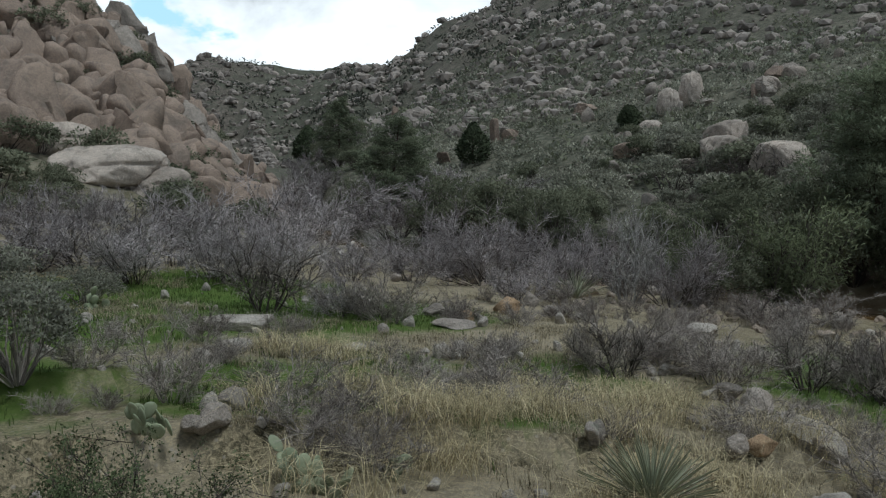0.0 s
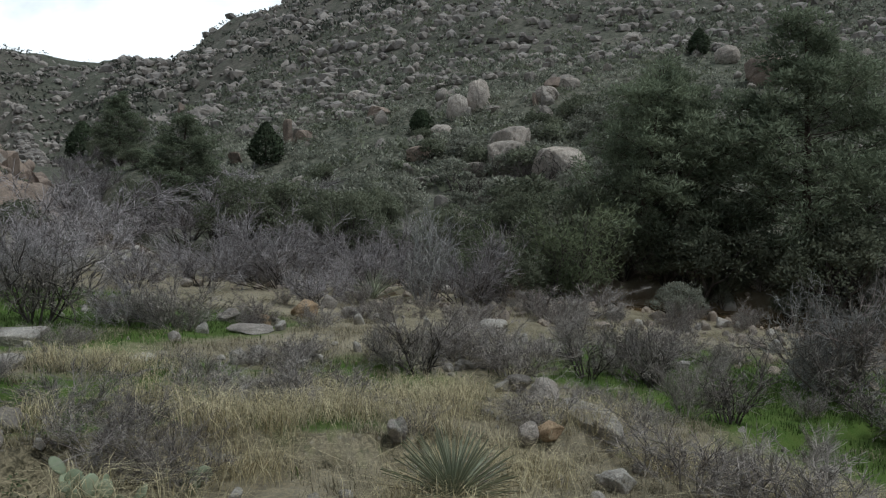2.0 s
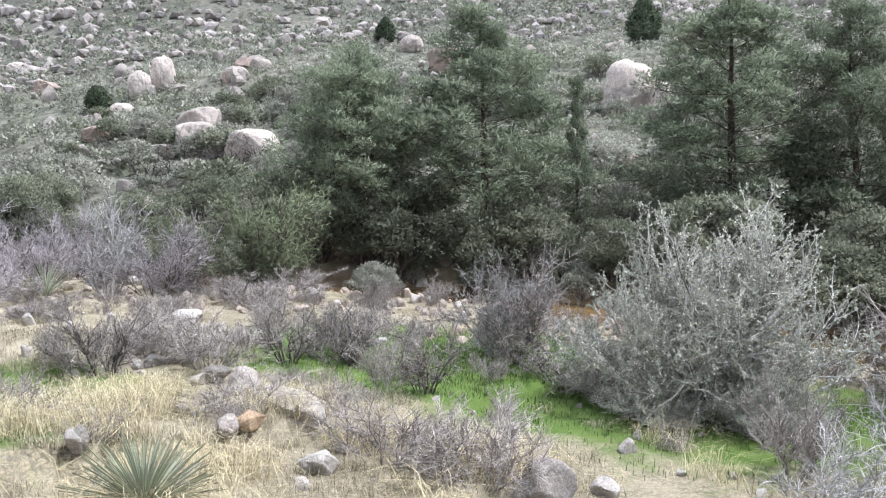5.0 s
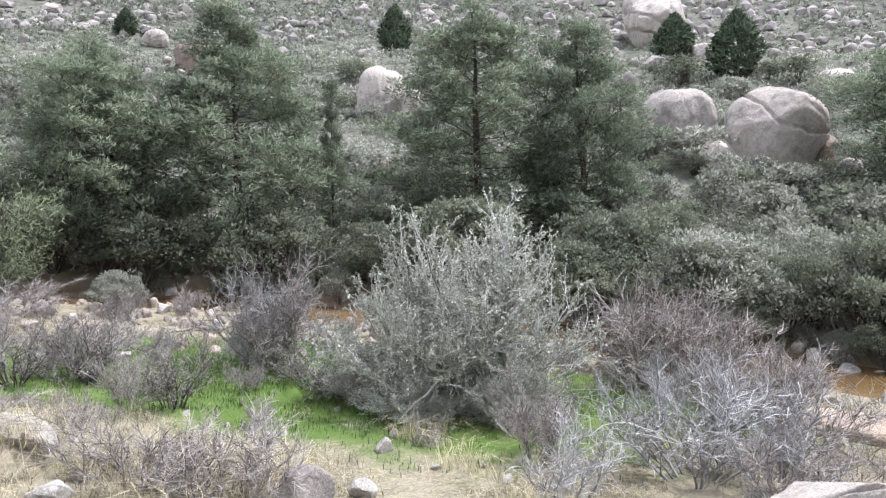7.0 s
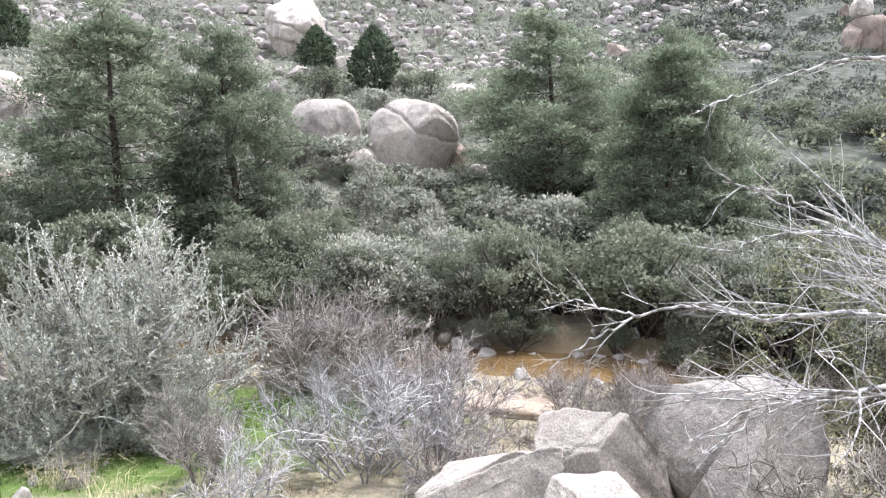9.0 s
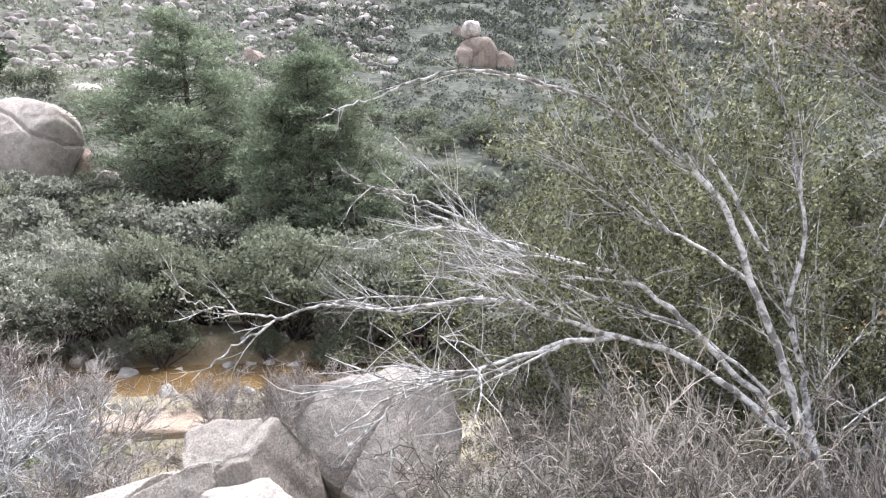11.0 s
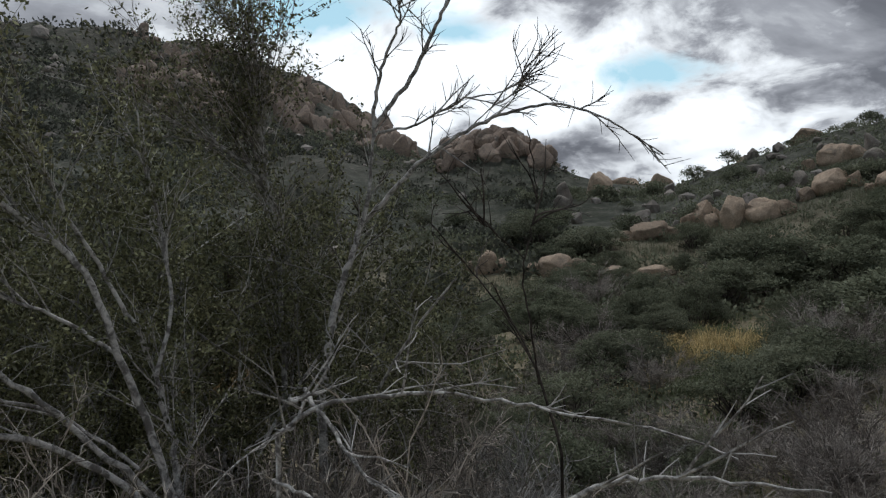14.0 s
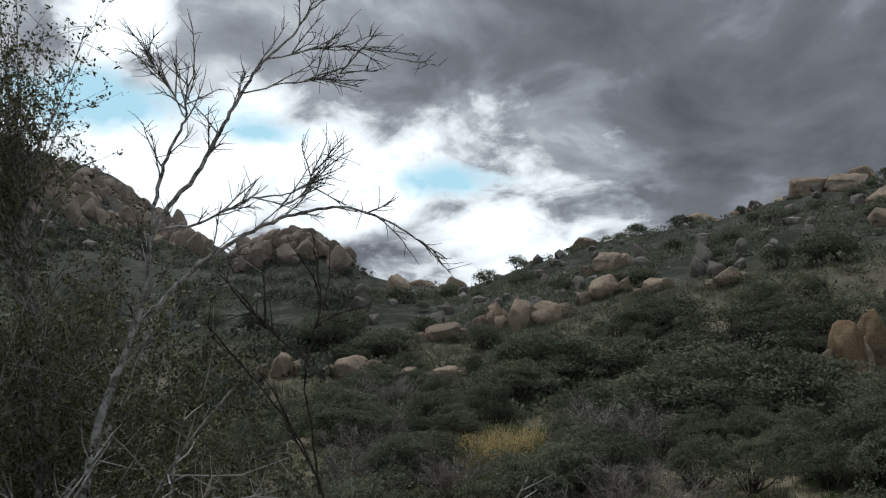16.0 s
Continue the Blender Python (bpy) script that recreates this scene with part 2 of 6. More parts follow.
def granite_colour(k, base, warm, lichens=0.35, crust=(0.27, 0.295, 0.23)):
    big = k.noise(0.45, 5, 0.6)
    c = k.mix(k.shade(big, 0, 1), base, warm)
    stain = k.ramp(k.noise(1.1, 8, 0.68, distort=0.5), [(0.50, (0, 0, 0)), (0.66, (1, 1, 1))])
    streak = k.ramp(k.noise(0.35, 9, 0.75, distort=0.6), [(0.47, (0, 0, 0)), (0.5, (1, 1, 1)), (0.53, (0, 0, 0))])
    c = k.mix(k.mix(0.22, (0, 0, 0), streak), c, (0.10, 0.088, 0.08))
    c = k.mix(k.mix(0.55, (0, 0, 0), stain), c, (0.115, 0.105, 0.095))
    grain = k.noise(48, 3, 0.7)
    c = k.mix(1.0, c, k.shade(grain, 0.62, 1.25), "MULTIPLY")
    c = k.mix(0.8, c, k.shade(k.noise(7, 8, 0.75), 0.68, 1.2), "MULTIPLY")
    speck = k.ramp(k.voronoi(48), [(0.08, (0.45, 0.45, 0.45)), (0.26, (1, 1, 1))])
    c = k.mix(0.6, c, speck, "MULTIPLY")
    c = k.mix(1.0, c, k.shade(k.random, 0.82, 1.12), "MULTIPLY")
    lichen = k.ramp(k.noise(5.5, 6, 0.7), [(0.6, (0, 0, 0)), (0.66, (1, 1, 1))])
    c = k.mix(k.mix(lichens, (0, 0, 0), lichen), c, crust)
    k.bump(k.mix(0.5, k.noise(14, 8, 0.7), k.noise(2.2, 9, 0.72)), 0.8, 0.09)
    return c


def far_rock(k):
    c = k.mix(k.shade(k.noise(0.25, 5, 0.6), 0, 1), (0.27, 0.25, 0.235), (0.34, 0.30, 0.265))
    c = k.mix(1.0, c, k.shade(k.island, 0.72, 1.2), "MULTIPLY")
    c = k.mix(0.8, c, k.shade(k.noise(1.6, 8, 0.7), 0.55, 1.15), "MULTIPLY")
    k.bump(k.noise(2.0, 8, 0.7), 0.6, 0.12)
    return c


def ground_colour(k):
    soil = k.mix(k.ramp(k.noise(0.75, 9, 0.7), [(0.38, (0, 0, 0)), (0.62, (1, 1, 1))]), (0.060, 0.054, 0.032), (0.29, 0.255, 0.19))
    litter = k.ramp(k.noise(16, 9, 0.8, distort=1.5), [(0.44, (0, 0, 0)), (0.60, (1, 1, 1))])
    soil = k.mix(k.mix(0.75, (0, 0, 0), litter), soil, (0.43, 0.365, 0.24))
    pebble = k.ramp(k.voronoi(11), [(0.10, (1, 1, 1)), (0.22, (0, 0, 0))])
    soil = k.mix(k.mix(0.5, (0, 0, 0), pebble), soil, (0.36, 0.33, 0.29))
    grass = k.mix(k.shade(k.noise(3.0, 7, 0.7), 0, 1), (0.065, 0.122, 0.022), (0.12, 0.157, 0.045))
    c = k.mix(k.ramp(k.mix(0.45, k.attribute("green"), k.noise(1.8, 7, 0.7)), [(0.285, (0, 0, 0)), (0.42, (1, 1, 1))]), soil, grass)
    # the hillsides: low scrub, litter and grit, bare granite where it is rocky
    scrub = k.mix(k.ramp(k.noise(0.8, 9, 0.78), [(0.42, (0, 0, 0)), (0.58, (1, 1, 1))]), (0.083, 0.088, 0.066), (0.185, 0.183, 0.142))
    scrub = k.mix(k.ramp(k.noise(0.11, 6, 0.65), [(0.46, (0, 0, 0)), (0.6, (0.8, 0.8, 0.8))]), scrub, (0.20, 0.19, 0.15))
    crag = k.mix(k.shade(k.noise(0.5, 8, 0.7), 0, 1), (0.075, 0.068, 0.060), (0.25, 0.215, 0.19))
    crag = k.mix(0.8, crag, k.ramp(k.voronoi(0.8, "DISTANCE_TO_EDGE"), [(0.0, (0.25, 0.25, 0.25)), (0.09, (1, 1, 1))]), "MULTIPLY")
    patch = k.ramp(k.noise(0.16, 7, 0.7), [(0.40, (0, 0, 0)), (0.50, (1, 1, 1))])
    high = k.mix(k.ramp(k.noise(0.3, 9, 0.78), [(0.42, (0, 0, 0)), (0.58, (1, 1, 1))]), (0.042, 0.047, 0.038), (0.13, 0.13, 0.108))
    scrub = k.mix(k.attribute("high"), scrub, high)
    tuft = k.ramp(k.noise(1.5, 6, 0.72), [(0.42, (1, 1, 1)), (0.55, (0, 0, 0))])
    scrub = k.mix(k.mix(0.75, (0, 0, 0), tuft), scrub, (0.048, 0.052, 0.038))
    grit = k.ramp(k.noise(0.9, 9, 0.8), [(0.57, (0, 0, 0)), (0.64, (1, 1, 1))])
    scrub = k.mix(k.mix(0.7, (0, 0, 0), grit), scrub, (0.25, 0.225, 0.195))
    scrub = k.mix(k.mix(1.0, patch, k.attribute("rocky"), "MULTIPLY"), scrub, crag)
    c = k.mix(k.attribute("hill"), c, scrub)
    c = k.mix(k.attribute("bed"), c, k.mix(k.shade(k.noise(4, 6, 0.7), 0, 1), (0.125, 0.082, 0.042), (0.21, 0.155, 0.095)))
    k.bump(k.mix(0.6, k.noise(22, 7, 0.75), k.noise(3.5, 7, 0.7)), 0.7, 0.06)
    return c


def plain(a, b, spread=0.35, scale=3.0):
    def colour(k):
        c = k.mix(k.shade(k.noise(scale, 5, 0.6), 0, 1), a, b)
        c = k.mix(1.0, c, k.shade(k.island, 1 - spread, 1 + spread), "MULTIPLY")
        return k.mix(1.0, c, k.shade(k.random, 0.85, 1.12), "MULTIPLY")
    return colour


def bark(dark, light, scale=9.0):
    def colour(k):
        streak = k.noise(scale, 8, 0.7, distort=0.6)
        c = k.mix(k.ramp(streak, [(0.43, (0, 0, 0)), (0.56, (1, 1, 1))]), dark, light)
        c = k.mix(0.7, c, k.shade(k.noise(70, 4, 0.7), 0.65, 1.15), "MULTIPLY")
        k.bump(k.noise(55, 6, 0.7), 0.6, 0.006)
        return c
    return colour


def water_colour(k):
    k.bump(k.noise(5.5, 4, 0.6, distort=0.8), 0.16, 0.03)
    k.bsdf.inputs["Specular IOR Level"].default_value = 0.25
    return k.mix(k.shade(k.noise(0.9, 5, 0.6), 0, 1), (0.112, 0.066, 0.025), (0.195, 0.126, 0.052))


GRANITE = material("granite", lambda k: granite_colour(k, (0.31, 0.285, 0.26), (0.40, 0.35, 0.305)))
GRANITE_PINK = material("pink_granite", lambda k: granite_colour(k, (0.272, 0.216, 0.18), (0.375, 0.295, 0.238), 0.12))
GRANITE_PALE = material("pale_granite", lambda k: granite_colour(k, (0.47, 0.44, 0.40), (0.50, 0.455, 0.40)))
GRANITE_BUFF = material("buff_granite", lambda k: granite_colour(k, (0.47, 0.42, 0.375), (0.56, 0.485, 0.42)))
GRANITE_LICHEN = material("lichened_granite", lambda k: granite_colour(k, (0.42, 0.385, 0.35), (0.48, 0.42, 0.365), 0.75, (0.235, 0.255, 0.205)))
GRANITE_TAN = material("tan_granite", lambda k: granite_colour(k, (0.44, 0.345, 0.265), (0.54, 0.415, 0.31)))
# rust of some meadow rocks; also the warm light painted on two valley rocks
GRANITE_RUST_AND_LIT = material("rusty_and_warm_lit_granite", lambda k: granite_colour(k, (0.36, 0.25, 0.15), (0.40, 0.29, 0.19)))
GRANITE_BAR = material("bar_stones", lambda k: granite_colour(k, (0.32, 0.275, 0.235), (0.42, 0.345, 0.275), 0.1))
FAR_ROCK = material("hill_rock", far_rock)
GROUND = material("earth_and_scrub", ground_colour, 0.95)
WATER = material("creek_water", water_colour, 0.22)
TWIG_GREY = material("grey_twigs", plain((0.212, 0.188, 0.17), (0.35, 0.317, 0.29), 0.45))
# lavender grey, lightened: the light on the thicket's tops is in the colour
TWIG_LAVENDER_LIT = material("lit_lavender_grey_twigs", plain((0.25, 0.229, 0.23), (0.42, 0.387, 0.388), 0.3))
TWIG_BROWN = material("brown_twigs", plain((0.21, 0.185, 0.16), (0.46, 0.415, 0.365), 0.55))
TWIG_DARK = material("dark_twigs", plain((0.055, 0.047, 0.044), (0.125, 0.108, 0.1), 0.4))
TWIG_RED = material("reddish_twigs", plain((0.2, 0.155, 0.14), (0.32, 0.265, 0.245), 0.4))
TWIG_SILVER = material("silver_twigs", plain((0.27, 0.26, 0.25), (0.42, 0.41, 0.395), 0.4))
BARK_PALE = material("pale_bark", bark((0.18, 0.17, 0.162), (0.62, 0.60, 0.58), 14.0))
BARK_DARK = material("dark_bark", bark((0.03, 0.025, 0.022), (0.09, 0.075, 0.065)))
BARK_PINE = material("pine_bark", bark((0.05, 0.038, 0.03), (0.12, 0.095, 0.078)))
LEAF_PINE = material("pine_needles", plain((0.145, 0.175, 0.114), (0.235, 0.265, 0.178), 0.2, 0.8), 0.8, 0.35)
LEAF_JUNIPER = material("juniper_scales", plain((0.048, 0.068, 0.038), (0.085, 0.105, 0.062), 0.3, 0.8), 0.7, 0.15)
LEAF_OAK = material("oak_leaves", plain((0.125, 0.14, 0.094), (0.205, 0.216, 0.153), 0.16, 0.8), 0.85, 0.35)
LEAF_OLIVE = material("olive_leaves", plain((0.092, 0.1, 0.052), (0.205, 0.202, 0.115), 0.5, 1.5), 0.6, 0.3)
LEAF_SILVER = material("silver_leaves", plain((0.42, 0.43, 0.35), (0.58, 0.585, 0.49), 0.25, 1.5), 0.8, 0.35)
LEAF_SAGE = material("sage_leaves", plain((0.22, 0.23, 0.182), (0.33, 0.33, 0.27), 0.22, 0.6), 0.85, 0.35)
# darker brush leaves: the shade of ridge and mountainside is in the colour
LEAF_SHADED_CHAPARRAL = material("shaded_chaparral_leaves", plain((0.05, 0.056, 0.045), (0.1, 0.106, 0.086), 0.22, 0.6), 0.85, 0.35)
LEAF_SCRUB = material("grey_scrub_leaves", plain((0.125, 0.135, 0.104), (0.205, 0.212, 0.17), 0.3, 0.6), 0.85, 0.35)
LEAF_WILLOW = material("willow_leaves", plain((0.118, 0.14, 0.078), (0.182, 0.205, 0.12), 0.2, 1.0), 0.8, 0.25)
STRAW = material("dry_straw", plain((0.47, 0.4, 0.24), (0.68, 0.6, 0.4), 0.4, 2.0), 0.8, 0.2)
STRAW_GREY = material("bleached_grass", plain((0.27, 0.235, 0.155), (0.46, 0.405, 0.295), 0.45, 2.0), 0.85, 0.2)
GRASS = material("green_grass", plain((0.095, 0.158, 0.042), (0.16, 0.215, 0.078), 0.4, 2.0), 0.8, 0.3)
GOLD_GRASS = material("golden_grass", plain((0.36, 0.27, 0.12), (0.54, 0.42, 0.21), 0.4, 2.0), 0.85, 0.2)
YUCCA_LEAF = material("yucca_blade", plain((0.29, 0.32, 0.23), (0.42, 0.44, 0.33), 0.25, 2.0), 0.55)
CACTUS = material("cactus_pad", plain((0.19, 0.225, 0.145), (0.28, 0.305, 0.21), 0.2, 9.0), 0.6)
LEAF_GREEN = material("shrub_leaves", plain((0.07, 0.1, 0.045), (0.15, 0.185, 0.095), 0.25, 3.0), 0.55, 0.3)
DEAD_LEAF = material("dead_leaf", plain((0.42, 0.22, 0.12), (0.5, 0.32, 0.2), 0.2, 9.0), 0.7)

# ---- mesh makers ----
def mesh(name, verts, faces, mat, smooth=False, normals=None):
    """A mesh from arrays of corners and of equal-sided faces."""
    verts, faces = np.asarray(verts, np.float32), np.asarray(faces, np.int32)
    me = bpy.data.meshes.new(name)
    me.vertices.add(len(verts))
    me.vertices.foreach_set("co", verts.ravel())
    m, k = faces.shape
    me.loops.add(m * k)
    me.loops.foreach_set("vertex_index", faces.ravel())
    me.polygons.add(m)
    me.polygons.foreach_set("loop_start", np.arange(0, m * k, k, dtype=np.int32))
    me.materials.append(mat)
    me.update(calc_edges=True)
    me.polygons.foreach_set("use_smooth", np.full(m, smooth))
    me.update()
    if normals is not None:
        me.normals_split_custom_set_from_vertices(np.asarray(normals, np.float32))
    return me


def part(name, me, parent, label=""):
    ob = new(name, me)
    ob.parent = parent
    if label:
        tagged(ob, label)
    if name in ("branchwork", "twigwork"):
        tagged(ob, kind="stuff")
    return ob


def tubes(lines, sides=3):
    """Tapered tubes along the lines, each (points, radii); returns corners and four-sided faces."""
    V, F, base = [], [], 0
    turn = np.linspace(0, 2 * np.pi, sides, endpoint=False)
    cs, sn = np.cos(turn)[None, :, None], np.sin(turn)[None, :, None]
    j = np.arange(sides)
    for pts, rad in lines:
        n = len(pts)
        d = np.gradient(pts, axis=0)
        d /= np.linalg.norm(d, axis=1)[:, None] + 1e-9
        ref = np.array((0.31, 0.17, 0.93)) if abs(d[0, 2]) < 0.9 else np.array((0.95, 0.2, 0.1))
        u = np.cross(d, ref)
        u /= np.linalg.norm(u, axis=1)[:, None] + 1e-9
        w = np.cross(d, u)
        V.append((pts[:, None] + rad[:, None, None] * (u[:, None] * cs + w[:, None] * sn)).reshape(-1, 3))
        i = np.arange(n - 1)[:, None] * sides + base
        F.append(np.stack([i + j, i + (j + 1) % sides, i + sides + (j + 1) % sides, i + sides + j], -1).reshape(-1, 4))
        base += n * sides
    return np.concatenate(V), np.concatenate(F)


def unit(v):
    return v / (np.linalg.norm(v, axis=-1, keepdims=True) + 1e-9)


def cards(places, ways, length, width, rng, out=None):
    """Small pointed leaves, one at each place, along the ways; out: the way out of the crown at each, which turns the leaves' faces outwards."""
    n = len(places)
    ways = unit(ways)
    side = unit(np.cross(ways, rng.normal(size=(n, 3))))
    L = (length * rng.uniform(0.6, 1.25, n))[:, None]
    W = (width * rng.uniform(0.7, 1.2, n))[:, None]
    mid = places + ways * L * 0.5
    V = np.stack([places, mid + side * W * 0.5, places + ways * L, mid - side * W * 0.5], 1).reshape(-1, 3)
    F = np.arange(n * 4).reshape(n, 4)
    if out is None:
        return V, F
    out = unit(out)
    face = np.cross(side, ways)
    flip = (face * out).sum(1) < 0
    face[flip] *= -1
    F[flip] = F[flip][:, ::-1]
    return V, F, np.repeat(unit(out + face * 0.42), 4, axis=0)


def foliage(name, made, mat):
    """A mesh of leaves from what cards() made."""
    return mesh(name, made[0], made[1], mat, True, made[2])


def cushions(rng, centres, radii, per, length, width, up=0.75, inner=0.55):
    """Leaves gathered in rounded clumps, most of them on each clump's upper skin."""
    c, r = np.repeat(centres, per, axis=0), np.repeat(radii, per, axis=0)
    d = unit(rng.normal(size=c.shape))
    d[:, 2] = np.where(rng.random(len(c)) < up, np.abs(d[:, 2]), d[:, 2])
    at = c + d * r * (rng.uniform(inner, 1.06, len(c)) ** 0.7)[:, None]
    return cards(at, d + rng.normal(size=c.shape) * 0.65 + (0, 0, 0.15), length, width, rng, d + np.array((0, 0, 0.35)))


def grow(rng, start, way, length, radius, pts, bend, droop=0.0, tip=0.25):
    """One crooked branch."""
    step, p, d, out = length / (pts - 1), np.array(start, float), unit(np.array(way, float)), [np.array(start, float)]
    for _ in range(pts - 1):
        d = unit(d + rng.normal(size=3) * bend + np.array((0, 0, droop)))
        p = p + d * step
        out.append(p.copy())
    return np.array(out), radius * np.linspace(1, tip, pts)


def sprout(rng, line, count, length, radius, spread, pts=2, bend=0.15, up=0.1, lo=0.25, hi=1.0, droop=0.0):
    """Side branches along a line."""
    p, _ = line
    out, n = [], len(p) - 1
    for _ in range(count):
        f = rng.uniform(lo, hi) * n
        i = min(int(f), n - 1)
        a = p[i] + (p[i + 1] - p[i]) * (f - i)
        d = unit(p[i + 1] - p[i])
        way = d * rng.uniform(0.4, 1.0) + rng.normal(size=3) * spread + np.array((0, 0, up))
        out.append(grow(rng, a, way, length * rng.uniform(0.5, 1.15), radius, pts, bend, droop, 0.4))
    return out


def twig_shrub(seed, tall, wide, stems=14, boughs=6, twigs=8, thick=0.011, fine=0.0028, lean=0.0, low=0.3, kinks=2, crook=0.1):
    """Lines of a bare shrub: stems from one foot, boughs, fine twigs. Returns coarse and fine lines."""
    rng = np.random.default_rng(seed)
    coarse, fine_lines = [], []
    for i in range(stems):
        a = rng.uniform(0, 2 * np.pi)
        out = rng.uniform(0.15, 1.0) * wide / 2
        way = np.array((np.cos(a) * out + lean, np.sin(a) * out, tall * rng.uniform(0.55, 0.95)))
        length = np.linalg.norm(way) * rng.uniform(0.75, 1.0)
        foot = np.array((np.cos(a), np.sin(a), 0)) * wide * 0.06 + (0, 0, -0.05)
        stem = grow(rng, foot, way, length, thick * rng.uniform(0.6, 1.1), 6, max(0.16, crook * 0.6))
        coarse.append(stem)
        for b in sprout(rng, stem, boughs, length * 0.45, thick * 0.45, 0.42, 4, max(0.2, crook * 0.7), 0.15, low):
            coarse.append(b)
            fine_lines += sprout(rng, b, twigs, length * 0.2, fine, 0.5, kinks, crook, 0.12, 0.2)
        fine_lines += sprout(rng, stem, twigs, length * 0.25, fine, 0.4, kinks, crook, 0.2, 0.45)
    return coarse, fine_lines


def rock_shape(seed, detail=3, cuts=9, rough=0.16, crack=0, near=0.5, far=0.82, hard=0.9, joints=()):
    """A weathered granite block: a ball cut by flat faces, worn and split; half a metre in radius, foot at z = 0."""
    rng = np.random.default_rng(seed)
    bm = bmesh.new()
    bmesh.ops.create_icosphere(bm, subdivisions=detail, radius=1.0)
    v = np.array([w.co[:] for w in bm.verts])
    f = np.array([[w.index for w in q.verts] for q in bm.faces])
    bm.free()
    d0 = v.copy()
    for _ in range(cuts):
        n = unit(rng.normal(size=3) * (1, 1, 0.8))
        over = np.maximum(v @ n - rng.uniform(near, far), 0)
        v -= (over * hard)[:, None] * n
    ph = rng.uniform(0, 50, 3)
    lump = fbm(d0[:, 0] * 1.3 + ph[0] + d0[:, 2] * 0.8, d0[:, 1] * 1.3 + ph[1] - d0[:, 2], 3, seed)
    fine = fbm(d0[:, 0] * 5 + ph[1] + d0[:, 2] * 3, d0[:, 1] * 5 + ph[2] - d0[:, 2] * 4, 3, seed + 7)
    v *= (1 + rough * 1.5 * lump + rough * 0.35 * fine)[:, None]
    for _ in range(crack):
        n = unit(rng.normal(size=3) * (1, 1, 0.9))
        s = v @ n - rng.uniform(-0.25, 0.35) + 0.12 * fbm(v[:, 0] * 2, v[:, 1] * 2 + v[:, 2], 2, seed + 3)
        v *= (1 - 0.10 * np.exp(-(s / 0.022) ** 2))[:, None]
    for nx, ny, nz, at, step in joints:
        n = unit(np.array((nx, ny, nz)))
        s = v @ n - at + 0.22 * fbm(v[:, 0] * 1.7 + at, v[:, 1] * 1.7 + v[:, 2], 3, seed + 4)
        v *= (1 - 0.09 * np.exp(-(s / 0.016) ** 2) - step * (s > 0))[:, None]
    v *= 0.5
    v[:, 2] -= v[:, 2].min() * 0.72
    return v, f


def granite_shape(seed, detail=4, box=(1.0, 1.0, 1.0), power=3.2, cuts=5, hard=0.75, rough=0.07, joints=(), near=0.62, far=0.9):
    """A weathered granite block: a rounded box with worn corners, spalled faces and joints; half a metre in radius, foot at z = 0."""
    rng = np.random.default_rng(seed)
    bm = bmesh.new()
    bmesh.ops.create_icosphere(bm, subdivisions=detail, radius=1.0)
    d = np.array([w.co[:] for w in bm.verts])
    f = np.array([[w.index for w in q.verts] for q in bm.faces])
    bm.free()
    v = d * ((np.abs(d / np.array(box)) ** power).sum(1) ** (-1 / power))[:, None] * 0.92
    for _ in range(cuts):
        n = unit(rng.normal(size=3) * (1, 1, 0.7) + (0, 0, 0.25))
        over = np.maximum(v @ n - rng.uniform(near, far), 0)
        v -= (over * hard)[:, None] * n
    ph = rng.uniform(0, 50, 3)
    lump = fbm(d[:, 0] * 1.5 + ph[0] + d[:, 2] * 0.9, d[:, 1] * 1.5 + ph[1] - d[:, 2] * 1.1, 3, seed)
    fine = fbm(d[:, 0] * 6 + ph[1] + d[:, 2] * 4, d[:, 1] * 6 + ph[2] - d[:, 2] * 5, 3, seed + 7)
    chips = 0.25 - np.abs(fbm(d[:, 0] * 3.4 + ph[2] - d[:, 2] * 2.2, d[:, 1] * 3.4 + ph[0] + d[:, 2] * 2.6, 4, seed + 11))
    v *= (1 + rough * 1.6 * lump + rough * 0.6 * fine + rough * 0.9 * chips)[:, None]
    for nx, ny, nz, at, step in joints:
        n = unit(np.array((nx, ny, nz)))
        s = v @ n - at + 0.16 * fbm(v[:, 0] * 1.7 + at * 5, v[:, 1] * 1.7 + v[:, 2] * 1.3, 3, seed + 4)
        v *= (1 - 0.085 * np.exp(-(s / 0.022) ** 2) - step * (1 / (1 + np.exp(-s / 0.012))))[:, None]
    v *= 0.5
    v[:, 2] -= v[:, 2].min() * 0.72
    return v, f


def granite(seed, mat, **more):
    """A mesh of such a block, with joints of its own where none are given."""
    rng = np.random.default_rng(seed + 900)
    if "joints" not in more:
        flat, steep = rng.normal(size=3) * (0.3, 0.3, 1), rng.normal(size=3) * (1, 1, 0.25)
        more["joints"] = [(*flat, rng.uniform(0.2, 0.5), 0.05), (*flat, rng.uniform(-0.3, 0.1), 0.04), (*steep, rng.uniform(-0.35, 0.35), 0.04), (*(rng.normal(size=3) * (1, 1, 0.5)), rng.uniform(-0.4, 0.4), 0.03)]
    return mesh("boulder", *granite_shape(seed, **more), mat, smooth=True)


def rock_mesh(name, seed, mat, *shape, **more):
    return mesh(name, *rock_shape(seed, *shape, **more), mat, smooth=True)


def joined(shapes):
    """One array of corners and faces out of many (corners, faces)."""
    V, F, base = [], [], 0
    for v, f in shapes:
        V.append(v)
        F.append(f + base)
        base += len(v)
    return np.concatenate(V), np.concatenate(F)


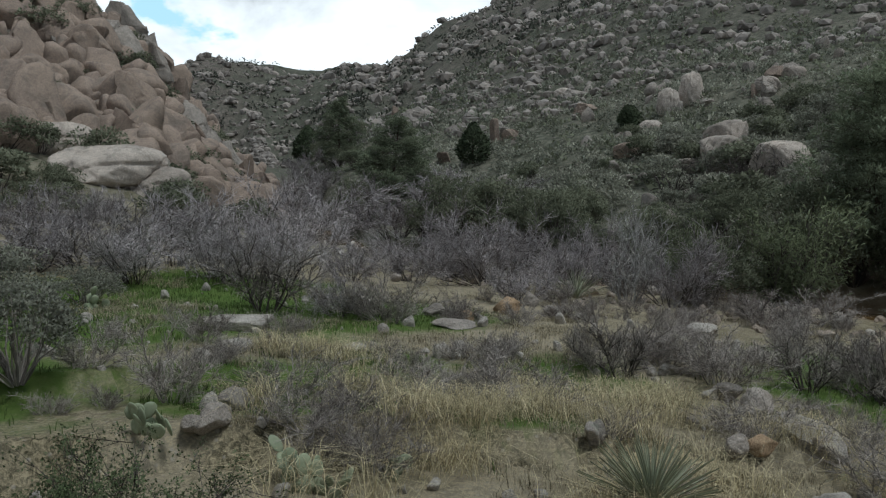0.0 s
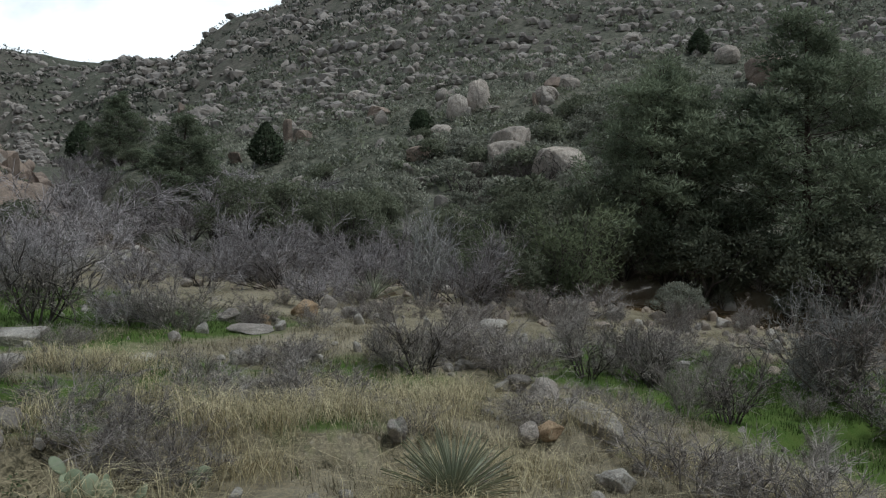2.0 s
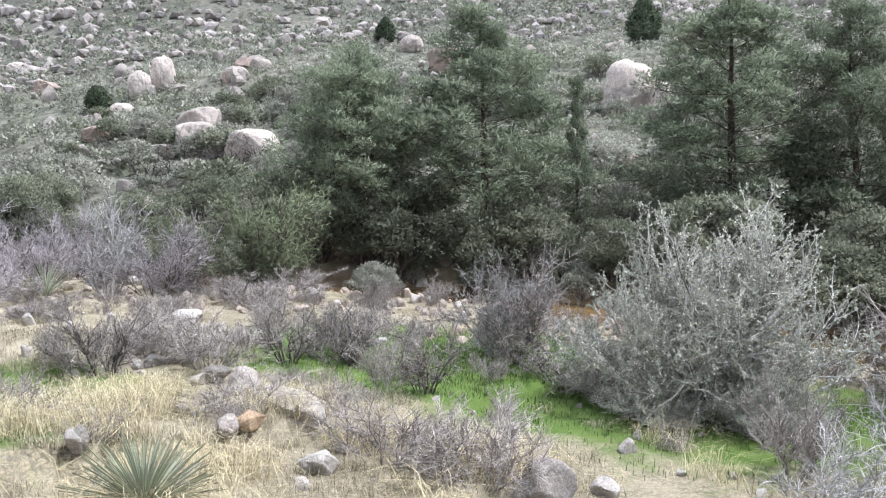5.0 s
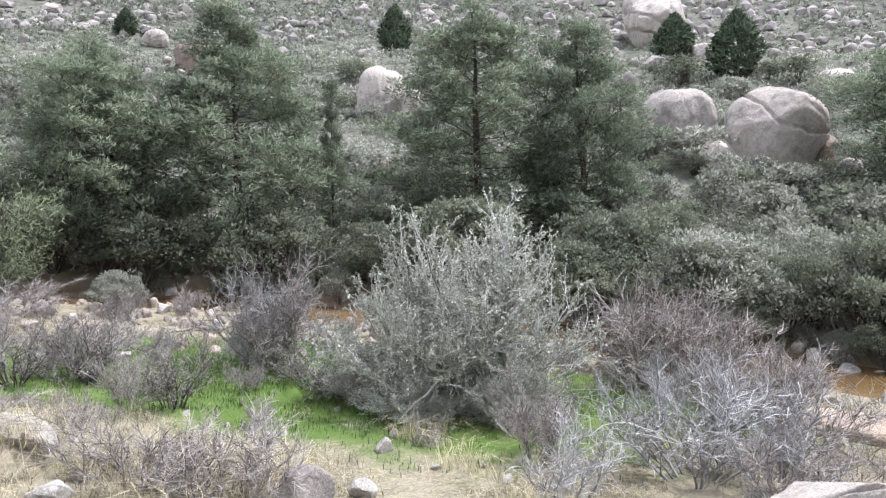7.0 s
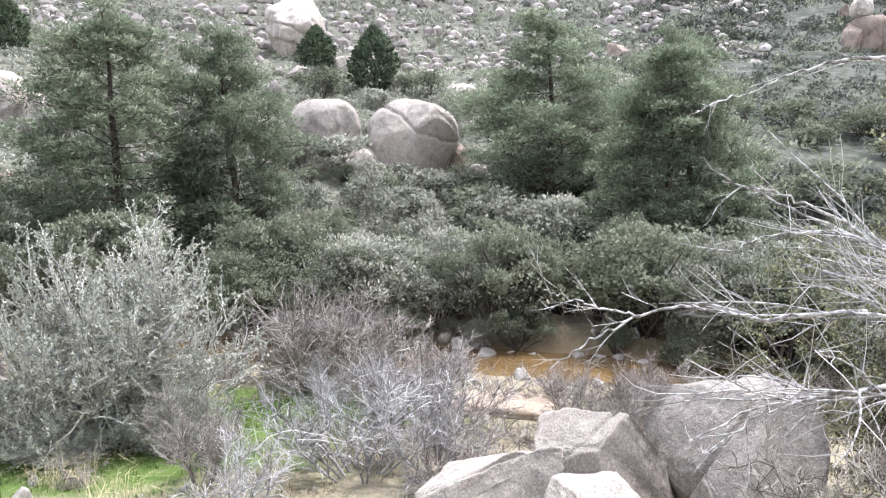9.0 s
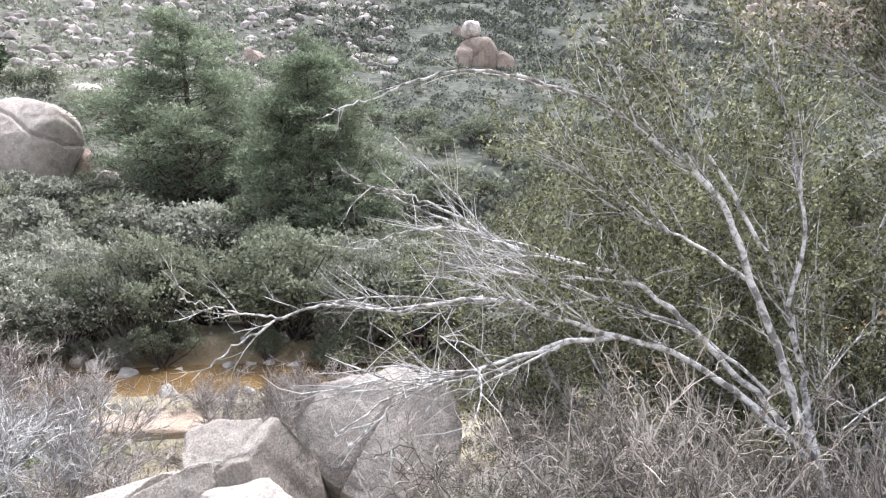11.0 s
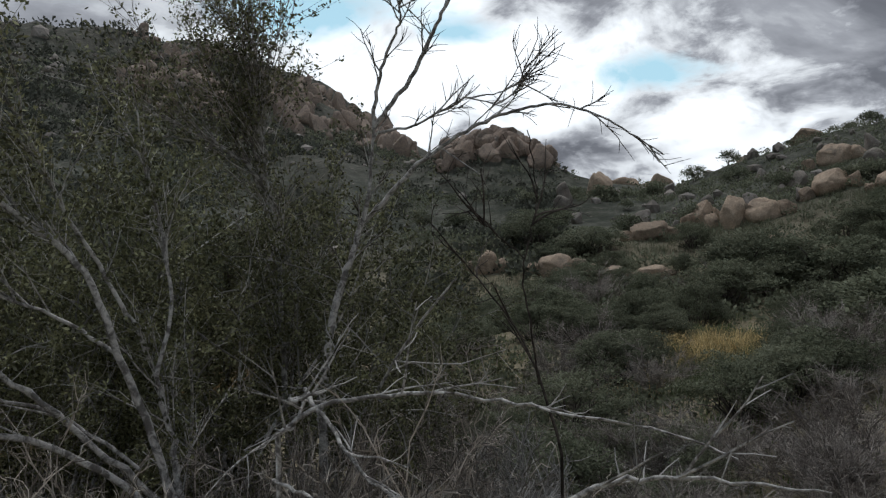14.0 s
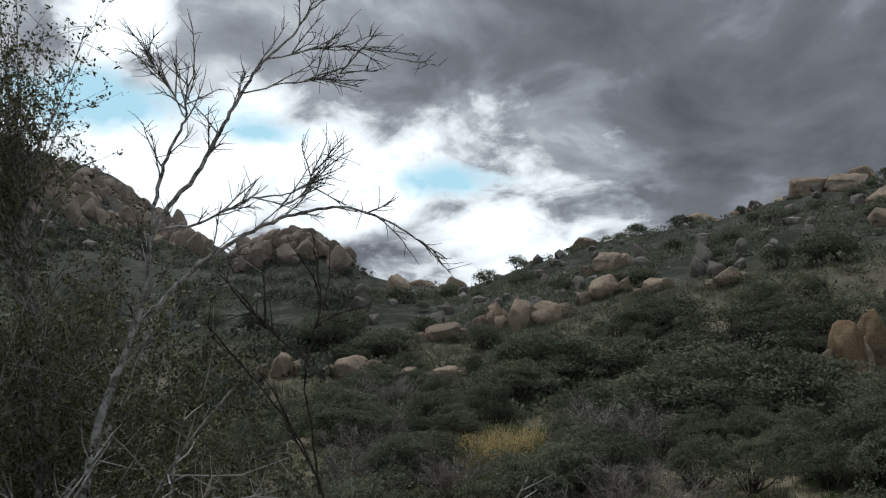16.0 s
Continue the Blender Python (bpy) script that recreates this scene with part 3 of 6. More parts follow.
# ---- the ground, one sheet to the horizon ----
GREEN = [(8.6, 8.6, 2.6), (7.0, 10.6, 2.2), (9.2, 6.3, 2.2), (11.5, 4.2, 1.6), (-2.6, 13.4, 2.0), (-5.0, 10.0, 1.6), (-7.2, 13.5, 2.2), (-4.6, 6.4, 1.2), (-0.8, 14.6, 1.4),
         (-1.0, 9.4, 0.8), (1.6, 9.6, 0.9), (-1.6, 7.2, 0.9), (-4.2, 17.0, 2.0), (10.5, 9.0, 1.2), (0.4, 7.3, 0.7)]


def build_ground():
    radii = [0.0]
    r = 0.03
    while r < 3600:
        radii.append(r)
        r *= 1.024 if r > 1 else 1.2
    radii = np.array(radii[1:])
    count = 620
    a = np.linspace(0, 2 * np.pi, count, endpoint=False)
    X, Y = np.outer(radii, np.sin(a)), np.outer(radii, np.cos(a))
    Z = height(X.ravel(), Y.ravel())
    V = np.stack([X.ravel(), Y.ravel(), Z], 1)
    V = np.concatenate([V, [[0, 0, height1(0, 0)]]])
    n = len(radii)
    i, j = np.meshgrid(np.arange(n - 1), np.arange(count), indexing="ij")
    F = np.stack([i * count + j, i * count + (j + 1) % count, (i + 1) * count + (j + 1) % count, (i + 1) * count + j], -1).reshape(-1, 4)[:, ::-1]
    me = mesh("ground", V, F, GROUND, True)
    x, y = V[:, 0], V[:, 1]
    d, side, level = creek_at(x, y)
    green = sum(np.exp(-((x - gx) ** 2 + (y - gy) ** 2) / gr ** 2) for gx, gy, gr in GREEN)
    values = {"green": np.clip(green, 0, 1), "hill": smooth(np.hypot(x, y), 17, 27) * np.where(side > 0, 1, smooth(np.hypot(x, y), 24, 40)),
              "bed": (1 - smooth(d, 1.2, 2.8)) * (1 - smooth(np.hypot(x, y), 26, 40))}
    az = np.degrees(np.arctan2(-x, y))
    far = np.hypot(x, y)
    values["rocky"] = np.clip(smooth(az, 11, 17) * (1 - smooth(az, 60, 75)) * smooth(far, 33, 40) + 0.35 * smooth(az, -152, -142) * (1 - smooth(az, -122, -110)) * smooth(far, 70, 100)
                              + 0.5 * smooth(az, -110, -60) * (1 - smooth(az, 0, 6)) * smooth(far, 90, 160), 0, 1)
    # ground colour darkened as well: from 16 m on this side, 75 m elsewhere
    lower = 1 - smooth(az, -96, -84)
    values["high"] = (0.55 * smooth(far, 75, 130) * (1 - lower) + smooth(far, 16, 34) * lower) * (1 - smooth(az, 20, 30))
    values["high"] = np.maximum(values["high"], (az > 120) * smooth(far, 16, 34))
    for key, value in values.items():
        me.attributes.new(key, "FLOAT", "POINT").data.foreach_set("value", value.astype(np.float32))
    tagged(new("ground", me), "earth with dry grass, green patches and granite grit", "ground", kind="structure")


def build_creek():
    pts = []
    for a, b in zip(CREEK[1:-1], CREEK[2:]):
        n = max(2, int(np.hypot(*(b - a)[:2]) / 0.8))
        pts += [a + (b - a) * k / n for k in range(n)]
    pts = np.array(pts)
    d = unit(np.gradient(pts[:, :2], axis=0))
    side = np.stack([-d[:, 1], d[:, 0]], 1)
    across = np.linspace(-1.9, 1.9, 7)
    V = np.array([(*(p[:2] + s * w), p[2] + float(fall(*p[:2]))) for p, s in zip(pts, side) for w in across])
    i, j = np.meshgrid(np.arange(len(pts) - 1), np.arange(6), indexing="ij")
    F = np.stack([i * 7 + j, i * 7 + j + 1, (i + 1) * 7 + j + 1, (i + 1) * 7 + j], -1).reshape(-1, 4)
    tagged(new("water", mesh("water", V, F[:, ::-1], WATER, True)), "shallow brown creek running over sand", "water", kind="structure")


build_ground()
build_creek()

# ---- where things stand: metres from the camera's first stand ----
# along, across, width, height of pale meadow rocks
ROCKS_MEADOW_PALE = [(-2.87, 10.8, 1.12, 0.25), (-2.38, 9.15, 0.41, 0.17), (2.23, 15.89, 0.53, 0.25), (3.01, 10.59, 0.28, 0.13), (2.77, 10.48, 0.17,
    0.12), (3.36, 7.12, 0.57, 0.37), (3.03, 6, 0.34, 0.21), (4.39, 13.54, 0.62, 0.25), (-1.15, 10.24, 0.51, 0.09)]
# along, across, width, height of grey and tan meadow rocks
ROCKS_MEADOW = [(-1.67, 6.38, 0.33, 0.18), (-1.69, 5.8, 0.32, 0.17), (-1.81, 5.72, 0.17, 0.11), (-0.85, 11.69, 0.25, 0.15), (0.37, 13.84, 0.41, 0.23),
    (1.32, 15.97, 0.72, 0.4), (1.9, 17.06, 0.39, 0.29), (-0.14, 14.64, 0.62, 0.21), (3.45, 9.61, 0.37, 0.21), (2.81, 6.94, 0.33, 0.17), (2.56, 6.84,
    0.22, 0.17), (3.4, 7.07, 0.21, 0.15), (1.23, 6.51, 0.19, 0.14), (4.45, 4.84, 0.55, 0.36), (1.27, 6.5, 0.15, 0.17), (7.05, 15.89, 0.25, 0.17),
    (-1.24, 21.25, 0.33, 0.22), (0.2, 13.08, 0.82, 0.11), (1.96, 7.91, 0.13, 0.1), (2.51, 7.97, 0.15, 0.08)]
# along, across, width, height of stones in the creek
STONES_CREEK = [(18.04, 3.29, 0.71, 0.39), (18.46, 2.78, 0.4, 0.21), (18.3, 2.31, 0.5, 0.24), (17.84, 2.42, 0.4, 0.19), (18.28, 4.09, 0.25, 0.16),
    (17.94, 1.29, 0.33, 0.13), (18.3, 0.7, 0.29, 0.17), (18.24, 0.33, 0.35, 0.18), (17.47, 0.92, 0.3, 0.12), (18.71, 4.04, 0.5, 0.41), (-5.2, 44.1,
    0.99, 0.25), (-3.44, 29.48, 0.58, 0.19), (-3.03, 28.18, 0.75, 0.2), (-3.37, 31.16, 0.44, 0.18), (6.98, 11.48, 0.28, 0.14), (13.99, 19.23, 0.25,
    0.15), (18.35, 3.86, 0.53, 0.21)]
# along, across, width, height of big boulders on the opposite slope
BOULDERS_SLOPE = [(15.99, 57.39, 1.92, 2.25), (17.66, 57.94, 2.12, 2.88), (14.98, 42.78, 3.1, 2.57), (16.46, 39.04, 2.2, 1.23), (10.93, 48.34, 1.59,
    1.04), (13.85, 54.21, 1.64, 1.06), (12.87, 87.61, 1.99, 1.25), (24.15, 56.1, 1.72, 1.07), (21.59, 54.02, 1.8, 1.26), (34.36, 47.29, 2.82, 2.37),
    (40.02, 60.3, 2.34, 1.83), (33.71, 29.68, 2.73, 2.45), (34.59, 28.43, 2.17, 1.46), (48.96, 36.95, 3.22, 1.72), (65.44, 46.73, 2.11, 1.48), (35.18,
    13.49, 3.15, 3.02), (34.97, 9.74, 3.88, 3.83), (39.63, 12.85, 1.1, 0.93), (33.57, 11.19, 1.74, 1.81), (36, 7.68, 1.38, 1.84), (35.26, 6.41, 1.17,
    0.97), (51.41, 10.33, 2.34, 1.46), (58.36, 20.66, 1.83, 1.65)]
# along, across, width, height of boulders higher up
BOULDERS_HIGH = [(67.43, 28.11, 5.91, 4.52), (-15.91, 119.25, 2.19, 2.87), (-10.37, 87.84, 1.61, 2.05), (-9.31, 158.15, 2.67, 3.11), (-4.09, 104.08,
    3.5, 1.97), (-8.87, 86.91, 1.71, 1.53), (4.32, 67.23, 1.27, 2.31), (5.36, 65.9, 1.94, 1.11), (45.25, 87.28, 3.96, 1.81), (57.99, 78.49, 2.49,
    1.25), (25.61, 22.1, 2.37, 0.93), (88.22, -22.6, 5.71, 3.59), (110.12, -26.66, 2.9, 2.09), (53.91, 22.4, 2.45, 1.31), (85.16, 0.76, 3.59, 1.8),
    (51.27, 8.81, 1.53, 0.87), (23.26, 56.89, 1.73, 1.08), (24.4, 56.97, 1.83, 1.04), (21.34, 53.69, 1.62, 1.42), (20.69, 54, 0.81, 0.98), (52.01,
    10.33, 1.92, 1.11), (58.43, 8.9, 1.33, 0.83), (13.6, 84.04, 3.88, 1.19), (12.35, 69.44, 2.95, 0.98), (0.15, 64.47, 1.58, 0.99)]
# along, across, width, height of rocks down the valley
ROCKS_DOWNSTREAM = [(13.88, -25.40, 1.18, 0.72), (12.92, -25.23, 0.75, 0.67), (10.24, -25.20, 0.89, 0.41), (16.58, -25.01, 0.94, 0.79), (11.24, -33.31, 0.83, 1.03), (9.76, -32.18, 1.12, 1.21), (8.72, -32.69, 1.43, 0.82), (12.31, -30.15, 1.22, 0.7), (11.86, -33.05, 0.66, 0.64), (8.59, -45.69, 1.75, 1.04), (6.79, -35.47, 1.4, 0.95), (4.62, -34.34, 0.97, 0.58), (-1.73, -24.31, 0.88, 1.62), (-2.40, -24.81, 1.14, 2), (11.54, -25.09, 0.67, 0.42),
    (7.52, -29.36, 0.74, 0.32), (1.66, -33.50, 0.98, 0.7), (4.68, -34.51, 0.85, 0.48)]
# along, across, width, height of crags on the skyline down the valley
CRAGS_DOWNSTREAM = [(18.98, -68.06, 2.12, 2.57), (32.37, -68.61, 2.85, 3.27), (27.11, -70.66, 2.16, 2.74), (15.86, -64.65, 1.77, 1.67), (12.97, -59.28, 2.28, 1.78), (40.88, -86.65, 2.68, 1.61), (35.89, -88.91, 3.01, 1.61), (38.49, -87.84, 3.35, 1.47), (-2.60, -60.84, 3.18, 2.84), (-4.89, -60.69, 3.18, 2.33), (0.65, -72.81, 2.67, 1.79), (-7.66, -75.47, 2.88, 3.78), (4.62, -62.74, 3.25, 2.37), (-2.51, -66.57, 1.88, 1.64), (2.06, -66.65, 2.11, 1.5), (-1.03, -70.51, 1.49, 1.64), (-6.01, -50.24, 1.84, 1.94), (-4.51, -40.21, 1.27, 1.41)]
# along, across, height, spread of grey leafless shrubs
SHRUBS_GREY = [(-2.32, 6.74, 0.6, 0.93), (-1.44, 7.42, 0.43, 1.04), (-0.37, 8.32, 0.4, 1.15), (0.77, 7.88, 0.58, 1.32), (3.53, 10.19, 0.7, 1.24),
    (2.98, 7.61, 0.42, 1.01), (-0.5, 5.72, 0.46, 0.81), (-1.02, 5.87, 0.03, 0.79), (7.24, 4.27, 0.93, 1.17), (3.71, 6.07, 0.6, 1.35), (4.17, 5.27,
    0.68, 1.29), (2.03, 10.32, 0.83, 0.98), (-0.86, 12.98, 0.86, 1.57), (-3.94, 9.53, 0.2, 0.44), (5.09, 8.34, 0.67, 0.77), (3.81, 11.02, 0.6, 1.32),
    (6.43, 14.82, -0.02, 0.11), (7.8, 16.74, 0.68, 1.82), (0.6, 9.66, 0.41, 0.83), (3.09, 10.97, 0.62, 1.22), (-2.19, 8.06, 0.23, 0.54), (6.4, 12.57,
    0.53, 1.11), (2.97, 11.14, 0.5, 1.31)]
# along, across, height, spread of dark-stemmed leafless shrubs
SHRUBS_DARK = [(-2.87, 12.95, 1.16, 1.69), (2.31, 10.26, 0.85, 1.13), (4.73, 10.27, 0.76, 0.98), (5.79, 10.53, 0.8, 1.12), (5.59, 10.03, 0.82, 1.14),
    (5.52, 8.08, 0.79, 1.05), (5.68, 10.19, 0.71, 0.75), (7.67, 7.98, 0.59, 1.43), (6.46, 16.09, 0.62, 1.48)]
# along, across, height, spread of pale silvery leafless shrubs
SHRUBS_PALE = [(6.26, 3.41, 0.75, 1.27), (8.58, 2.7, 1.03, 1.97), (7.89, 2.8, 1.09, 2.2), (7.95, 1.98, 0.72, 1.2), (9.3, 3.74, 0.8, 1.01)]
# along, across, height, spread of reddish grey streamside shrubs
SHRUBS_RED = [(12.51, 4.93, 1.59, 2.12), (13.42, 4.41, 1.4, 1.72), (13.18, 6.13, 1.14, 1.14), (13.26, 5.6, 1.41, 2.35), (14.22, 4.87, 1.13, 2.14),
    (7.94, 9.33, 1.42, 1.65)]
# along, across, height, spread of purplish grey thicket shrubs
SHRUBS_PURPLE = [(-8.3, 18.59, 1.21, 3.01), (-6.76, 19.86, 1.28, 2.96), (-6.09, 24.48, 1.49, 3.37), (-6.1, 35.62, 2, 4.83), (-8.96, 17.33, 1.03,
    2.34), (-6.13, 16, 0.9, 1.93), (0.29, 25.17, 1.68, 3.2), (1.16, 21.44, 1.29, 2.58), (-2.24, 37.99, 2, 4.28), (0.2, 45.16, 2.19, 6.03), (3.77,
    30.29, 1.34, 3.23), (3.26, 20.38, 1.29, 2.04), (-2.33, 20.19, 0.85, 1.58), (-0.82, 21.83, 0.92, 1.85), (5.36, 18.66, 1.39, 2.06), (2.85, 42.27,
    1.92, 4.17), (-8.54, 40.04, 1.95, 4.31), (-10.56, 67.24, 2.81, 5.73), (5.47, 28.07, 1.56, 2.42), (-4.96, 17.42, 0.97, 1.66), (-1.69, 13.08, 0.55,
    1.03)]
# along, across, height, spread of dark green leafy shrubs
SHRUBS_LEAFY = [(-1.73, 4.26, 0.93, 0.92), (-2.02, 3.91, 0.77, 0.65), (4.07, 33.81, 1.77, 3.83), (5.27, 29.17, 1.37, 2.51), (6.49, 19.67, 1.53, 2.05),
    (-4.71, 46.69, 2.42, 3.63), (-13.13, 27.4, 1.29, 1.92), (-12.47, 24.55, 1.03, 2.71), (1.68, -17.9, 1.61, 4.15), (-0.14, -17.98, 1.55, 3.27),
    (4.53, -24.17, 1.48, 3.43), (6.73, -21.7, 1.19, 2.38), (6.07, -24.55, 1.17, 2.83), (1.59, -17.23, 1.49, 3.16), (12.33, -24.39, 0.74, 1.91), (13.7,
    -27.91, 1.06, 2.82), (7.03, -24.58, 1.56, 3.57), (1.01, -26.53, 1.35, 3.34), (-1.36, -27.08, 1.32, 3.03), (3.41, -28.83, 1.33, 3.04), (16.12,
    -27.84, 1.52, 2.69)]
# along, across, height, spread of silvery green sage bushes
SAGE_BUSHES = [(-3.56, 6.65, 0.76, 1.14), (-6.16, 11.13, 0.94, 1.44), (-5.86, 13.1, 0.65, 1.22), (10.19, 17.12, 0.89, 1.26)]
# along, across, height, spread of pines
PINES = [(12.33, 23.05, 6.2, 3.48), (14.27, 23.67, 5.95, 3.49), (16.15, 19.92, 7.25, 4.5), (17.85, 17.7, 5.35, 1.41), (22.38, 15.35, 7.03, 4.75),
    (23.71, 12.14, 6.87, 3.55), (33.01, 3.06, 7.12, 5.33), (27.11, -1.2, 6.13, 4.08), (29.05, -2.3, 7.03, 4.07), (-3.15, 47.9, 5.71, 4.38), (-9.57,
    74.39, 5.6, 3.16)]
# along, across, height, spread of junipers on the slopes
JUNIPERS = [(53.31, 16.75, 4.26, 3.79), (57.95, 22.65, 3.32, 3.35), (53.52, 45.52, 3.88, 3.19), (2.31, 61.35, 3.13, 2.85), (-19.03, 113.88, 5.09,
    4.87), (13.15, 57.96, 1.72, 1.67), (13.47, 58.26, 1.5, 1.68), (-35.17, 69.62, 0.3, 2.22), (-25.86, 201.29, 4.29, 5.15), (40.46, 65.16, 2.31,
    2.18)]
PEARS = [(-2.04, 5.61, 0.13, 16), (-0.90, 5.16, 0.14, 22), (-5.34, 12.53, 0.16, 8), (-0.72, 5.93, 0.13, 6), (-0.34, 5.73, 0.13, 7), (-0.71, 5.16, 0.13, 8)]

# limbs of the trees by the camera: thickness at the root, then bends
LIMBS_OLD_TREE = [(0.041, [(4.33, -3.09, 2.04), (4.54, -3.14, 2.33), (4.69, -3.20, 2.68), (4.81, -3.18, 3.06), (4.88, -3.09, 3.41)]), (0.034, [(4.38, -3.06, 2.19), (4.53, -2.94, 2.79), (4.62, -2.81, 3.24), (4.71, -2.72, 3.71), (4.83, -2.55, 3.95), (4.96, -2.33, 4.18), (5.01, -2.13, 4.36), (5.02, -1.87, 4.48), (5.01, -1.56, 4.56), (4.97, -1.17, 4.64)]), (0.027, [(4.46, -2.94, 2.37), (4.57, -2.67, 2.71), (4.68, -2.38, 3.05), (4.80, -2.10, 3.33), (4.93, -1.74, 3.44), (5.04, -1.43, 3.52), (5.10, -1.12, 3.67), (5.10, -0.82, 3.81), (5.03, -0.55, 3.95)])]
LIMBS_OLD_TREE_LONG = [(0.029, [(4.35, -2.99, 2.22), (4.53, -2.76, 2.50), (4.68, -2.45, 2.80), (4.79, -1.96, 2.97), (4.75, -1.58, 3.11), (4.64, -1.33, 3.25), (4.55, -1.03, 3.30), (4.48, -0.71, 3.30), (4.40, -0.52, 3.28), (4.36, -0.19, 3.37)])]
LIMBS_OLD_TREE_LOW = [(0.019, [(4.43, -1.84, 3.04), (4.48, -1.46, 3.01), (4.44, -1.13, 2.95), (4.33, -0.87, 2.92), (4.20, -0.54, 2.92), (3.98, -0.16, 2.78)]), (0.020, [(4.78, -3.03, 3.42), (4.93, -2.90, 3.75), (5.04, -2.67, 4.26), (5.02, -2.48, 4.71), (5.00, -2.16, 5.00), (4.90, -1.98, 5.20)]),
    (0.018, [(4.85, -2.92, 3.25), (5.11, -2.72, 3.48), (5.33, -2.40, 3.66), (5.49, -1.99, 4.06), (5.54, -1.69, 4.18)]), (0.016, [(4.51, -2.85, 2.58),
    (4.70, -2.47, 2.98), (4.82, -2.13, 3.12), (4.97, -1.74, 3.28), (5.12, -1.28, 3.39), (5.19, -0.88, 3.49)]), (0.019, [(4.61, -3.05, 3.10), (4.64, -3.21, 3.54), (4.79, -3.24, 4.01), (4.96, -3.24, 4.49), (5.09, -3.25, 5.06)])]
LIMBS_OLD_TREE_REACH = [(0.017, [(4.93, -1.17, 3.25), (4.93, -0.89, 3.23), (4.90, -0.67, 3.20), (4.86, -0.46, 3.26), (4.82, -0.26, 3.31), (4.76, -0.06, 3.28), (4.70, 0.11, 3.23), (4.63, 0.27, 3.15), (4.55, 0.39, 3.09), (4.48, 0.53, 2.99)]),
    (0.009, [(4.75, 0.04, 3.24), (4.70, 0.20, 3.28), (4.64, 0.36, 3.33), (4.58, 0.47, 3.39), (4.52, 0.56, 3.42)]),
    (0.015, [(4.89, -1.77, 4.46), (4.92, -1.47, 4.59), (4.93, -1.20, 4.63), (4.91, -0.99, 4.62), (4.88, -0.78, 4.56), (4.84, -0.57, 4.48), (4.79, -0.39, 4.42), (4.73, -0.26, 4.37)]),
    (0.014, [(4.43, -1.83, 3.04), (4.47, -1.55, 3.04), (4.48, -1.30, 2.97), (4.49, -1.01, 2.86), (4.47, -0.78, 2.87), (4.43, -0.58, 2.83), (4.39, -0.42, 2.71), (4.33, -0.25, 2.61)]),
    (0.012, [(4.93, -1.35, 3.54), (4.93, -1.07, 3.67), (4.91, -0.83, 3.70), (4.87, -0.61, 3.67), (4.81, -0.44, 3.60)]),
    (0.012, [(4.99, -1.12, 3.70), (4.96, -0.91, 3.83), (4.93, -0.70, 3.92), (4.88, -0.52, 3.96), (4.82, -0.40, 3.99)])]
LIMBS_TALL_TREE = [(0.041, [(5.38, -4.72, 1.00), (5.62, -5.07, 1.90), (5.80, -5.19, 2.60), (5.87, -5.24, 3.45), (5.83, -5.18, 4.08), (5.85, -4.98, 4.52), (6.04, -4.58, 4.81), (6.28, -4.20, 5.03), (6.55, -3.84, 5.26)]), (0.020, [(5.81, -5.20, 3.98), (5.80, -5.04, 4.50), (5.74, -4.93, 4.94),
    (5.69, -4.87, 5.37), (5.73, -4.81, 5.76)])]
LIMBS_BARE_STEM = [(0.050, [(4.72, -4.59, 1.60), (4.72, -4.59, 2.75), (4.65, -4.73, 3.45), (4.61, -4.85, 3.77), (4.56, -4.96, 4.06), (4.54, -5.04, 4.45), (4.55, -5.10, 4.81)])]
LIMBS_BARE_CROWN = [(0.026, [(4.59, -5.00, 4.06), (4.40, -5.12, 4.27), (4.22, -5.22, 4.49), (4.03, -5.32, 4.64), (3.83, -5.41, 4.76), (3.63, -5.50, 4.86), (3.39, -5.61, 4.92), (3.14, -5.70, 4.94), (2.88, -5.79, 4.82), (2.67, -5.85, 4.70), (2.41, -5.91, 4.50)]),
    (0.026, [(4.55, -5.10, 4.81), (4.41, -5.19, 5.03), (4.22, -5.31, 5.33), (4.09, -5.38, 5.65), (4.01, -5.40, 5.79), (3.89, -5.45, 6.02), (3.75, -5.52, 6.20), (3.58, -5.59, 6.37), (3.43, -5.65, 6.58), (3.28, -5.71, 6.71)]),
    (0.022, [(4.55, -5.10, 4.81), (4.51, -5.10, 5.16), (4.43, -5.13, 5.42), (4.31, -5.19, 5.65), (4.31, -5.15, 5.81), (4.23, -5.18, 6.03)]),
    (0.015, [(4.55, -5.10, 4.76), (4.30, -5.25, 4.81), (4.09, -5.33, 4.90), (3.89, -5.41, 5.01), (3.64, -5.51, 5.03), (3.46, -5.56, 5.10), (3.28, -5.60, 5.12)]),
    (0.010, [(3.80, -5.51, 6.16), (3.48, -5.60, 6.21), (3.16, -5.67, 6.24), (2.67, -5.80, 6.08)]),
    (0.009, [(3.94, -5.41, 5.87), (3.65, -5.53, 5.94), (3.42, -5.59, 5.97), (3.16, -5.67, 6.00)]),
    (0.009, [(4.27, -5.15, 5.63), (4.37, -5.06, 5.86), (4.42, -5.02, 5.99), (4.49, -4.95, 6.09)]),
    (0.008, [(3.86, -5.46, 4.77), (3.70, -5.53, 4.94), (3.50, -5.62, 5.05), (3.40, -5.64, 5.25)])]
